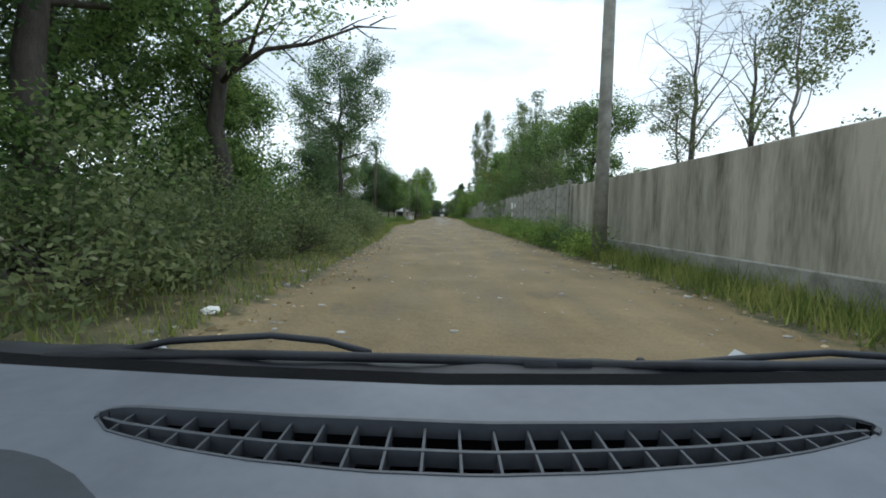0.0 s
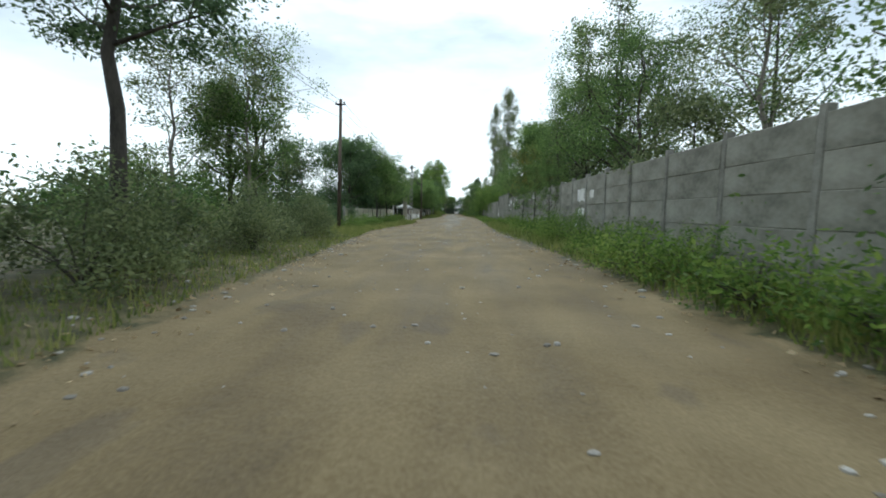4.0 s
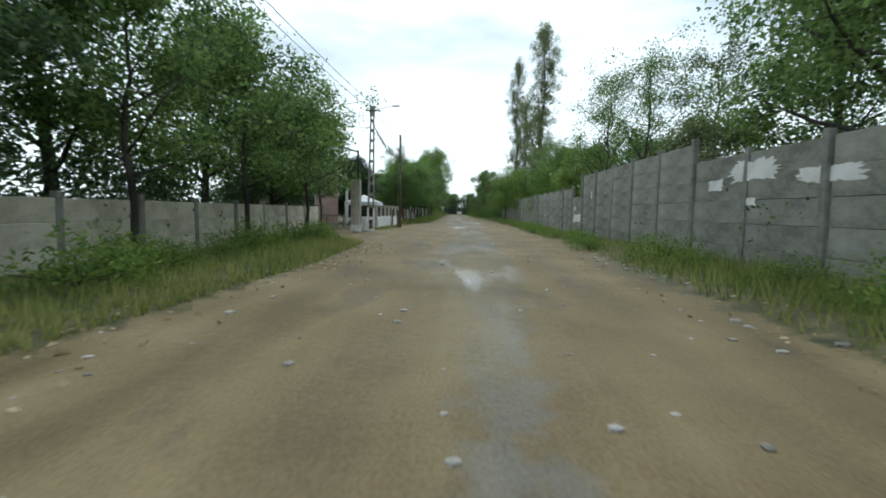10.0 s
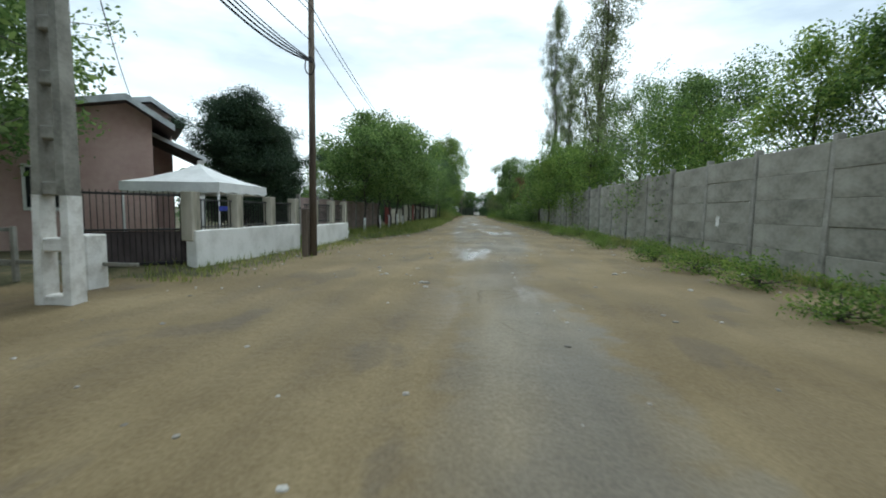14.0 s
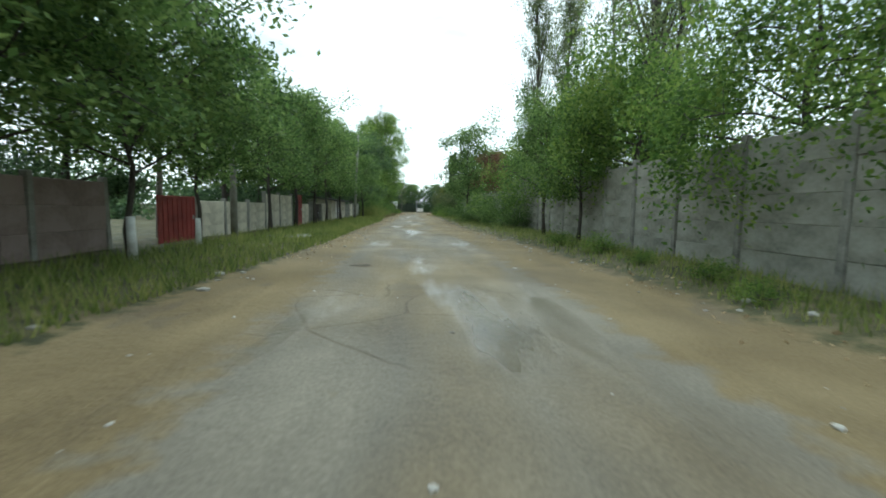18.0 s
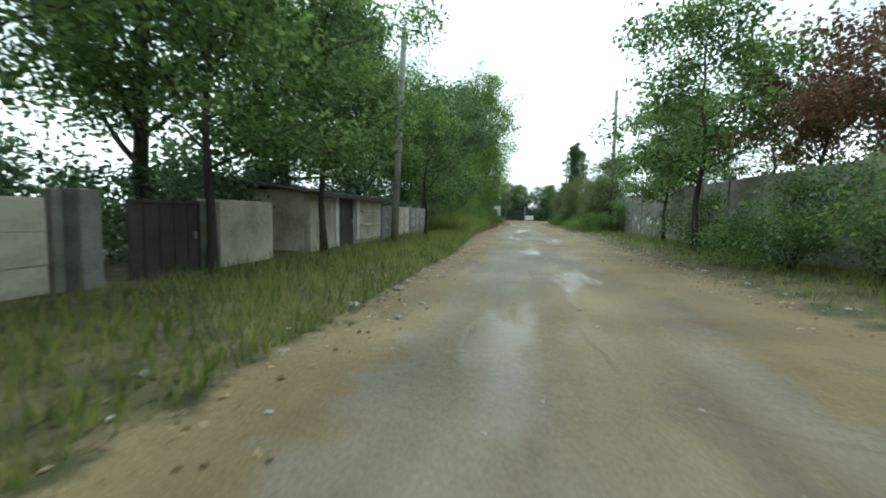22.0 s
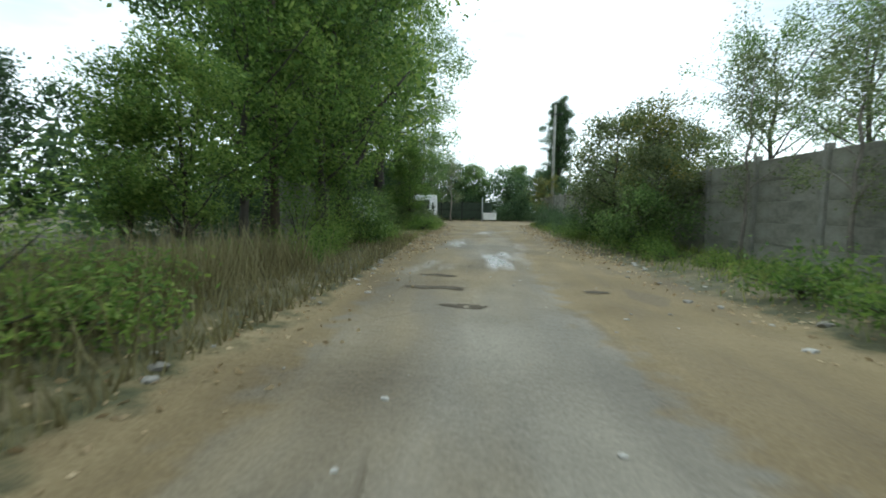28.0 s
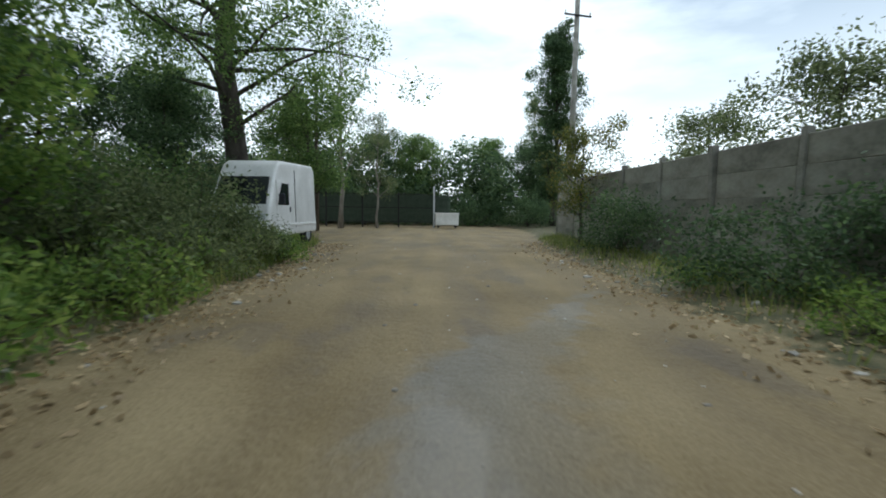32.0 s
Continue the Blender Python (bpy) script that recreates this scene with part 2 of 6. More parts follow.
M_BLACKPL = ramp_mat("black_plastic", ((0.3, (0.012, 0.013, 0.016)), (0.7, (0.03, 0.033, 0.04))), scale=9, rough=0.55, bump=0.2, bump_scale=300, bump_dist=0.001)


# ---- mesh helpers ----
def mesh_of(name, verts, faces, mat, smooth=False):
    me = bpy.data.meshes.new(name)
    me.from_pydata([tuple(v) for v in verts], [], [tuple(f) for f in faces])
    me.materials.append(mat)
    if smooth:
        me.polygons.foreach_set("use_smooth", [True] * len(me.polygons))
    me.update()
    return me


def put(name, me, parent=None, m=None, label=""):
    """Links a mesh as one object, under a thing where one is given."""
    ob = new(name, me)
    if parent is not None:
        ob.parent = parent
    if m is not None:
        ob.matrix_basis = m
    if label:
        ob["label"] = label
    return ob


def box_me(name, sx, sy, sz, mat, bevel=0.01, base=True):
    """A box with rounded edges, standing on its base."""
    bm = bmesh.new()
    bmesh.ops.create_cube(bm, size=1.0)
    bmesh.ops.scale(bm, vec=(sx, sy, sz), verts=bm.verts)
    if base:
        bmesh.ops.translate(bm, vec=(0, 0, sz / 2), verts=bm.verts)
    if bevel:
        bmesh.ops.bevel(bm, geom=bm.edges[:], offset=bevel, segments=1, affect="EDGES")
    me = bpy.data.meshes.new(name)
    bm.to_mesh(me)
    bm.free()
    me.materials.append(mat)
    return me


def box(name, x, y, z, sx, sy, sz, mat, parent=None, bevel=0.01, rot=(0, 0, 0), label=""):
    return put(name, box_me(name, sx, sy, sz, mat, bevel), parent, pose(x, y, z, *rot), label)


def tube(path, radii, segs=8, cap=True):
    """Verts and faces of a round bar along a path."""
    path = [Vector(p) for p in path]
    vs, fs = [], []
    side = Vector((1, 0, 0))
    for i, p in enumerate(path):
        d = (path[min(i + 1, len(path) - 1)] - path[max(i - 1, 0)]).normalized()
        if abs(d.dot(side)) > 0.9:
            side = Vector((0, 1, 0)) if abs(d.y) < 0.9 else Vector((0, 0, 1))
        u = (side - d * side.dot(d)).normalized()
        v = d.cross(u)
        side = u
        r = radii[i] if hasattr(radii, "__len__") else radii
        for k in range(segs):
            a = 2 * math.pi * k / segs
            vs.append(p + (u * math.cos(a) + v * math.sin(a)) * r)
    for i in range(len(path) - 1):
        for k in range(segs):
            a, b = i * segs + k, i * segs + (k + 1) % segs
            fs.append((a, b, b + segs, a + segs))
    if cap:
        fs.append(tuple(range(segs))[::-1])
        fs.append(tuple(range((len(path) - 1) * segs, len(path) * segs)))
    return vs, fs


def tubes(list_of):
    vs, fs = [], []
    for v, f in list_of:
        o = len(vs)
        vs += v
        fs += [tuple(i + o for i in q) for q in f]
    return vs, fs


def leaf_mesh(name, centres, size, mat, rng, up=0.35, narrow=0.5, hang=0.0):
    """Many small pointed leaves, one folded blade each, facing all ways but mostly outwards and up."""
    n = len(centres)
    c = np.asarray(centres, dtype=float)
    a = rng.normal(size=(n, 3))
    a[:, 2] = a[:, 2] * (1 - up) - hang
    a /= np.linalg.norm(a, axis=1)[:, None] + 1e-9
    b = np.cross(a, rng.normal(size=(n, 3)))
    b /= np.linalg.norm(b, axis=1)[:, None] + 1e-9
    s = size * rng.uniform(0.55, 1.35, n)
    la, wb = a * s[:, None], b * (s * narrow)[:, None]
    v = np.empty((n, 4, 3))
    v[:, 0], v[:, 2] = c - la * 0.5, c + la * 0.5
    v[:, 1], v[:, 3] = c + wb * 0.5 - la * 0.08, c - wb * 0.5 - la * 0.08
    me = bpy.data.meshes.new(name)
    me.vertices.add(4 * n)
    me.loops.add(4 * n)
    me.polygons.add(n)
    me.vertices.foreach_set("co", v.reshape(-1))
    me.loops.foreach_set("vertex_index", np.arange(4 * n, dtype=np.int32))
    me.polygons.foreach_set("loop_start", np.arange(0, 4 * n, 4, dtype=np.int32))
    me.materials.append(mat)
    me.update(calc_edges=True)
    return me


def ball(rng, n, r):
    """Places in an uneven ball, thick to its skin, with some strays."""
    d = rng.normal(size=(n, 3))
    d /= np.linalg.norm(d, axis=1)[:, None] + 1e-9
    k = rng.random(n) ** 0.45 * np.where(rng.random(n) < 0.1, 1.35, 1.0)
    lob = 1 + 0.3 * np.sin(d[:, 0] * 4 + r * 9) * np.cos(d[:, 1] * 5 + r * 7)
    return d * (k * lob * r)[:, None] * np.array((1, 1, 0.8))


def tree(kind, label, h, seed, trunk_r=0.12, limbs=12, first=0.3, reach=2.0, rise=0.5, clumps=3, clump_r=0.55, per=110, leaf=0.13,
         mat=None, bark=None, stems=1, top=1.0, lean=0.0, hang=0.0, narrow=0.5, whitewash=0.0, category="tree"):
    """A tapered trunk with limbs and twigs, and leaves in uneven clumps round the twigs."""
    rng, rnd = np.random.default_rng(seed), random.Random(seed)
    root = tagged(new(kind), label, category)
    bars, cents, boughs = [], [], []
    for s in range(stems):
        ang = rnd.uniform(0, 6.28)
        off = Vector((math.cos(ang), math.sin(ang), 0)) * (0.0 if stems == 1 else 0.22)
        tilt = off * (0 if stems == 1 else 2.5) + Vector((rnd.uniform(-1, 1), rnd.uniform(-1, 1), 0)) * lean
        pts = []
        k = 9
        for i in range(k + 1):
            f = i / k
            wob = Vector((rnd.uniform(-1, 1), rnd.uniform(-1, 1), 0)) * 0.035 * h * 0.4 * (1 if 0 < i < k else 0)
            pts.append(off + tilt * f * f * 1.6 + wob + Vector((0, 0, f * h * top)))
        rad = [trunk_r * (1.35 if i == 0 else 1) * (1 - 0.86 * i / k) for i in range(k + 1)]
        bars.append(tube(pts, rad, 9))
        for j in range(limbs):
            f = first + (1 - first) * ((j + rnd.random()) / limbs)
            i = min(int(f * k), k - 1)
            p = pts[i].lerp(pts[i + 1], f * k - i)
            a = j * 2.4 + rnd.uniform(-0.5, 0.5)
            shape = math.sin(math.pi * min(1, 0.22 + 0.78 * (f - first) / max(0.01, 1 - first) * 0.95)) ** 0.7
            ln = reach * (0.35 + 0.75 * shape) * rnd.uniform(0.7, 1.2)
            d = Vector((math.cos(a), math.sin(a), rise + rnd.uniform(-0.15, 0.25))).normalized()
            q = [p]
            for m in range(1, 5):
                d = (d + Vector((rnd.uniform(-.22, .22), rnd.uniform(-.22, .22), rnd.uniform(-.08, .2) - hang * 0.35))).normalized()
                q.append(q[-1] + d * ln / 4)
            r0 = min(0.10, max(0.012, trunk_r * (1 - f) * 0.5))
            bough = [tube(q, [r0 * (1 - 0.2 * m) + 0.004 for m in range(5)], 5)]
            boughs.append(bough)
            for t in range(clumps):
                e = q[2 + t % 3] if t else q[4]
                e = e + Vector((rnd.gauss(0, 1), rnd.gauss(0, 1), rnd.gauss(0, 0.8))) * ln * 0.22
                bough.append(tube([q[2 + t % 3] if t else q[3], e], [0.012, 0.005], 4, False))
                if per:
                    n = int(per * 2.0 * rnd.uniform(0.5, 1.4))
                    cl = ball(rng, n, clump_r * rnd.uniform(0.75, 1.3))
                    if hang:
                        cl[:, 2] -= np.abs(rng.normal(size=n)) * hang
                    cents.append(cl + np.array(e))
    vs, fs = tubes(bars)
    put("trunk", mesh_of("trunk", vs, fs, bark or M_BARK, True), root)
    for bough in boughs:
        vs, fs = tubes(bough)
        put("limb", mesh_of("limb", vs, fs, bark or M_BARK, True), root)
    if whitewash:
        v, f = tube([(0, 0, 0.0), (0, 0, whitewash)], [trunk_r * 1.38, trunk_r * 1.04], 12)
        put("whitewash", mesh_of("whitewash", v, f, M_WHITEWASH, True), root, None, "whitewashed lower trunk")
    if per:
        c = np.concatenate(cents)
        c = c[c[:, 2] > 0.1]
        put("crown", leaf_mesh("crown", c, leaf * 0.98, mat or M_LEAF, rng, 0.3, narrow, hang), root)
    return root


def bush(kind, label, h, w, seed, n=2600, leaf=0.10, mat=None, lumps=16, narrow=0.5, category="bush"):
    """Stems from one foot and lumps of leaves down to the ground."""
    rng, rnd = np.random.default_rng(seed), random.Random(seed)
    root = tagged(new(kind), label, category)
    bars, cents = [], []
    for i in range(lumps):
        a, r = rnd.uniform(0, 6.28), w * 0.5 * math.sqrt(rnd.random())
        z = h * rnd.uniform(0.12, 0.92) * (1 - 0.45 * (r / (w * 0.5)) ** 2)
        e = Vector((math.cos(a) * r, math.sin(a) * r, z))
        mid = Vector((e.x * 0.35, e.y * 0.35, z * 0.55))
        bars.append(tube([(0, 0, -0.05), (e.x * 0.08, e.y * 0.08, 0.12), mid, e], [0.03, 0.02, 0.013, 0.005], 4, False))
        m = n // lumps
        cents.append(ball(rng, int(m * 1.7), (0.2 * w + 0.12) * rnd.uniform(0.7, 1.3)) + np.array(e))
    bars.append(tube([(0, 0, -0.08), (0, 0, 0.1)], [0.07, 0.05], 8))
    vs, fs = tubes(bars)
    tagged(put("stalk", mesh_of("stalk", vs, fs, M_BARK, True), root), kind="stuff")
    c = np.concatenate(cents)
    c[:, 2] = np.abs(c[:, 2]) + 0.03
    put("foliage", leaf_mesh("foliage", c, leaf * 0.88, mat or M_LEAF, rng, 0.2, narrow), root)
    return root


def place(first, spots, label=None, group=""):
    """Sets a thing at the first spot and copies of it at the others: (x, y, turn, scale, height scale)."""
    for i, s in enumerate(spots):
        x, y, turn = s[0], s[1], s[2]
        k = s[3] if len(s) > 3 else 1.0
        kz = s[4] if len(s) > 4 else k
        m = pose(x, y, ground_z(x, y) - 0.02, 0, 0, turn) @ Matrix.Diagonal((k, k, kz, 1))
        if i == 0:
            later.append((first, m))
        else:
            copy_thing(first, m)
        if group:
            first["group"] = group
    for ob, m in later:
        ob.matrix_basis = m
    later.clear()


later = []


# ---- ground: one sheet, dirt lane, old asphalt further on, grassy verges ----
def lerp_table(y, rows, k):
    if y <= rows[0][0]:
        return rows[0][k]
    for a, b in zip(rows, rows[1:]):
        if y <= b[0]:
            f = (y - a[0]) / (b[0] - a[0])
            return a[k] + (b[k] - a[k]) * f
    return rows[-1][k]


# y, left and right edge of the bare track, left and right edge of the asphalt
LANE = ((-20, -2.6, 4.0, 0, 0), (8, -2.5, 4.0, 0, 0), (20, -3.0, 3.6, 0, 0), (30, -3.8, 3.2, 0, 0), (42, -5.0, 2.5, 0, 0), (50, -4.7, 2.5, -0.9, -0.5), (58, -4.3, 2.6, -1.8, 0.1),
        (64, -4.6, 3.4, -1.7, 0.3), (68, -9.0, 3.8, -1.4, 0.2), (74, -9.0, 4.4, -1.4, 0.2), (76, -6.0, 4.6, -1.6, -0.2), (84, -6.4, 4.3, -2.0, 0.6), (92, -4.6, 3.0, -2.6, 1.2),
        (104, -4.3, 2.7, -3.2, 0.8), (116, -4.7, 1.5, -3.8, -0.4), (128, -4.8, 1.1, -3.8, -1.0), (140, -5.6, 0.9, -4.1, -1.1), (156, -5.4, 0.4, -4.9, -2.0),
        (166, -5.8, 0.1, -4.6, -1.9), (176, -6.1, 0.4, -3.2, -2.0), (180, -6.2, 0.5, 0, 0), (188, -7.0, 0.8, 0, 0), (196, -14, 2.4, 0, 0), (206, -16, 3.0, 0, 0), (212, -6, -2, 0, 0))


def wall_x(y):
    return 5.0 if y < 112 else 5.0 - (y - 112) * 0.03


def ground_z(x, y):
    l, r = lerp_table(y, LANE, 1), lerp_table(y, LANE, 2)
    out = max(l - x, x - r, 0.0)
    z = 0.13 * min(1.0, out / 0.9) ** 0.8
    z += 0.035 * noise.noise((x * 0.7, y * 0.5, 1.3)) * (0.6 + min(1.0, out)) if abs(x) < 60 else 0
    mid = (l + r) / 2 - 0.1
    for rut in (-0.75, 0.75):
        z -= 0.03 * math.exp(-((x - mid - rut) / 0.28) ** 2)
    return z


xs = [-2200, -500, -120, -60, -35, -24, -18, -14] + [-11 + 0.25 * i for i in range(75)] + [8.5, 10, 13, 18, 26, 40, 70, 140, 500, 2200]
ys = [-2200, -400, -100, -50, -30] + [-20 + 0.4 * i for i in range(590)] + [225, 240, 270, 330, 450, 800, 2400]
g_verts = [(x, y, ground_z(x, y)) for y in ys for x in xs]
nx = len(xs)
g_faces = [(j * nx + i, j * nx + i + 1, (j + 1) * nx + i + 1, (j + 1) * nx + i) for j in range(len(ys) - 1) for i in range(nx - 1)]
# masks: how far into the bare track and into the asphalt a place lies
track, tar = [], []
for x, y, z in g_verts:
    l, r = lerp_table(y, LANE, 1), lerp_table(y, LANE, 2)
    track.append(max(0.0, min(1.0, 0.5 + min(x - l, r - x) / 1.4)))
    al, ar = lerp_table(y, LANE, 3), lerp_table(y, LANE, 4)
    tar.append(max(0.0, min(1.0, 0.5 + min(x - al, ar - x) / 0.9)) if ar > al else 0.0)

M_GROUND = bpy.data.materials.new("ground")
M_GROUND.use_nodes = True
n, l = M_GROUND.node_tree.nodes, M_GROUND.node_tree.links
b = n["Principled BSDF"]
tc = n.new("ShaderNodeTexCoord")


def g_noise(scale, detail=5.0, stretch=(1, 1, 1)):
    mp, t = n.new("ShaderNodeMapping"), n.new("ShaderNodeTexNoise")
    mp.inputs["Scale"].default_value = stretch
    l.new(tc.outputs["Object"], mp.inputs["Vector"])
    l.new(mp.outputs[0], t.inputs["Vector"])
    t.inputs["Scale"].default_value, t.inputs["Detail"].default_value = scale, detail
    return t.outputs["Fac"]


def g_ramp(src, stops):
    r = n.new("ShaderNodeValToRGB")
    while len(r.color_ramp.elements) < len(stops):
        r.color_ramp.elements.new(0.5)
    for e, (p, c) in zip(r.color_ramp.elements, stops):
        e.position, e.color = p, ((*c, 1) if hasattr(c, "__len__") else (c, c, c, 1))
    l.new(src, r.inputs["Fac"])
    return r.outputs["Color"]


def g_mix(fac, a, c):
    m = n.new("ShaderNodeMix")
    m.data_type = "RGBA"
    l.new(fac, m.inputs["Factor"])
    l.new(a, m.inputs[6])
    l.new(c, m.inputs[7])
    return m.outputs[2]


def g_math(op, a, c, d=None):
    m = n.new("ShaderNodeMath")
    m.operation = op
    for k, s in enumerate((a, c, d)):
        if s is None:
            continue
        if hasattr(s, "links"):
            l.new(s, m.inputs[k])
        else:
            m.inputs[k].default_value = s
    return m.outputs[0]


a_track, a_tar = n.new("ShaderNodeAttribute"), n.new("ShaderNodeAttribute")
a_track.attribute_name, a_tar.attribute_name = "track", "tar"
big, mid_n, fine_n = g_noise(0.55), g_noise(2.6), g_noise(34.0, 6.0)
streak = g_noise(1.4, 4.0, (1.0, 0.18, 1.0))
both = g_math("MULTIPLY_ADD", fine_n, 0.4, g_math("MULTIPLY_ADD", streak, 0.6, g_math("MULTIPLY", big, 0.5)))
dirt = g_ramp(both, ((0.50, (0.080, 0.056, 0.025)), (0.70, (0.160, 0.118, 0.056)), (0.95, (0.265, 0.208, 0.115))))
verge = g_ramp(g_math("MULTIPLY_ADD", fine_n, 0.6, mid_n), ((0.55, (0.030, 0.034, 0.014)), (0.80, (0.085, 0.080, 0.034)), (1.0, (0.16, 0.13, 0.07))))
asph = g_ramp(both, ((0.50, (0.088, 0.077, 0.059)), (0.72, (0.172, 0.153, 0.119)), (0.95, (0.28, 0.252, 0.20))))
hole = g_ramp(g_noise(0.9, 6.0, (1.0, 0.5, 1.0)), ((0.60, 0.0), (0.64, 1.0)))
patchy = g_ramp(g_noise(0.42, 6.0, (1.0, 0.35, 1.0)), ((0.38, 0.25), (0.58, 1.0)))
e_track = g_ramp(g_math("MULTIPLY_ADD", g_math("SUBTRACT", mid_n, 0.5), 0.9, a_track.outputs["Fac"]), ((0.40, 0.0), (0.60, 1.0)))
e_tar = g_math("MULTIPLY", g_ramp(g_math("MULTIPLY_ADD", g_math("SUBTRACT", mid_n, 0.5), 1.5, a_tar.outputs["Fac"]), ((0.40, 0.0), (0.72, 1.0))), patchy)
vor = n.new("ShaderNodeTexVoronoi")
vor.feature = "DISTANCE_TO_EDGE"
vor.inputs["Scale"].default_value = 0.75
warp = n.new("ShaderNodeMix")
warp.data_type = "VECTOR"
warp.inputs["Factor"].default_value = 0.22
l.new(tc.outputs["Object"], warp.inputs[4])
wnz = n.new("ShaderNodeTexNoise")
wnz.inputs["Scale"].default_value = 1.3
l.new(tc.outputs["Object"], wnz.inputs["Vector"])
l.new(wnz.outputs["Color"], warp.inputs[5])
l.new(warp.outputs[1], vor.inputs["Vector"])
crack = g_math("MULTIPLY", g_ramp(vor.outputs["Distance"], ((0.004, 1.0), (0.018, 0.0))), g_ramp(g_noise(0.33, 2.0), ((0.50, 0.0), (0.60, 1.0))))
crack = g_math("MULTIPLY", crack, g_math("MULTIPLY", a_tar.outputs["Fac"], 0.6))
wet = g_math("MULTIPLY", g_ramp(g_noise(0.75, 5.0, (1.0, 0.22, 1.0)), ((0.56, 0.0), (0.63, 1.0))), a_tar.outputs["Fac"])
dark_dirt = g_ramp(both, ((0.50, (0.060, 0.046, 0.030)), (0.95, (0.17, 0.135, 0.09))))
dirt2 = g_mix(g_math("MULTIPLY", hole, 0.55), dirt, dark_dirt)
col = g_mix(crack, g_mix(g_math("MULTIPLY", wet, 0.35), g_mix(e_tar, g_mix(e_track, verge, dirt2), asph), dark_dirt), dark_dirt)
l.new(col, b.inputs["Base Color"])
l.new(g_math("MULTIPLY_ADD", wet, -0.48, g_ramp(streak, ((0.35, 0.7), (0.65, 0.95)))), b.inputs["Roughness"])
b.inputs["Specular IOR Level"].default_value = 0.4
bp = n.new("ShaderNodeBump")
bp.inputs["Strength"].default_value, bp.inputs["Distance"].default_value = 0.7, 0.04
l.new(g_math("MULTIPLY_ADD", crack, -0.8, g_math("MULTIPLY_ADD", fine_n, 0.5, g_noise(9.0))), bp.inputs["Height"])
l.new(g_math("MULTIPLY_ADD", wet, -0.6, 0.75), bp.inputs["Strength"])
l.new(bp.outputs[0], b.inputs["Normal"])

me = mesh_of("ground", g_verts, g_faces, M_GROUND, True)
for nm, data in (("track", track), ("tar", tar)):
    me.attributes.new(nm, "FLOAT", "POINT").data.foreach_set("value", data)
tagged(new("ground", me), "worn dirt lane with old asphalt and grassy verges", "ground", kind="structure")

# ---- the concrete wall along the lane ----
def paint_patch(x, y, z, w, h, seed, parent, label="flaking white paint patch"):
    """A ragged flat patch of old paint, just proud of the wall."""
    k = 120
    rim = []
    for i in range(k):
        a = 6.283 * i / k
        ca, sa = math.cos(a), math.sin(a)
        q = 1 / max(abs(ca), abs(sa))
        r = q * (0.76 + 0.26 * noise.noise((ca * 2.2 + seed, sa * 2.2, seed)) + 0.22 * noise.noise((ca * 6.5, sa * 6.5 + seed, 3.0)) + 0.12 * noise.noise((ca * 17, sa * 17, seed)))
        rim.append((0.0, ca * r * w / 2, sa * r * h / 2))
    vs = rim + [(0.003, a, c) for _, a, c in rim]
    fs = [tuple(range(k)), tuple(range(2 * k - 1, k - 1, -1))] + [(i, (i + 1) % k, k + (i + 1) % k, k + i) for i in range(k)]
    put("paint_patch", mesh_of("paint_patch", vs, fs, M_WHITE), parent, pose(x, y, z), label)


SLAB = box_me("slab", 0.06, 1.97, 0.5, M_CONC, 0.012)
POSTS = {}


def post_me(h):
    if h not in POSTS:
        POSTS[h] = box_me("post", 0.15, 0.13, h, M_CONC_POST, 0.012)
    return POSTS[h]


def panel_wall(name, label, y0, bays, tops, x_at, side=1, pitch=2.1, slab=SLAB, slab_h=0.5, seed=1, back=0.0):
    """Posts with slabs slid in between, bay by bay; tops gives the slabs in each bay."""
    root = tagged(new(name), label, "concrete wall", kind="structure")
    rnd = random.Random(seed)
    for i in range(bays + 1):
        y = y0 + i * pitch
        k = max(tops(y + 0.1), tops(y - pitch + 0.1) if i else 0)
        put("post", post_me(round(k * slab_h + 0.22, 2)), root, pose(x_at(y), y, -0.02, rnd.uniform(-1, 1), rnd.uniform(-1.2, 1.2), 0))
        if i == bays:
            break
        yc = y + pitch / 2
        turn = math.degrees(math.atan2(x_at(y) - x_at(y + pitch), pitch))
        for s in range(tops(y + 0.1)):
            put("slab", slab, root, pose(x_at(yc) + rnd.uniform(-0.008, 0.008), yc, 0.08 + s * slab_h, rnd.uniform(-0.35, 0.35), rnd.uniform(-1.0, 1.0), turn))
    return root


# poured wall with rain streaks at the start of the lane
pw = tagged(new("wall_poured"), "streaked pale poured concrete wall", "concrete wall", kind="structure")
for i, (ya, yb) in enumerate(((-24, -16), (-16, -8.2), (-8.2, 0.2), (0.2, 9.0), (9.0, 17.5))):
    box("wall_panel", 5.1, (ya + yb) / 2, -0.05, 0.2, yb - ya - 0.02, 2.5, M_CONC_PALE, pw, 0.015)
box("plinth", 4.97, -3.3, -0.05, 0.1, 41.3, 0.62, M_CONC_POST, pw, 0.02)
box("end_post", 5.08, 17.62, -0.05, 0.26, 0.2, 2.58, M_CONC_PALE, pw, 0.02)

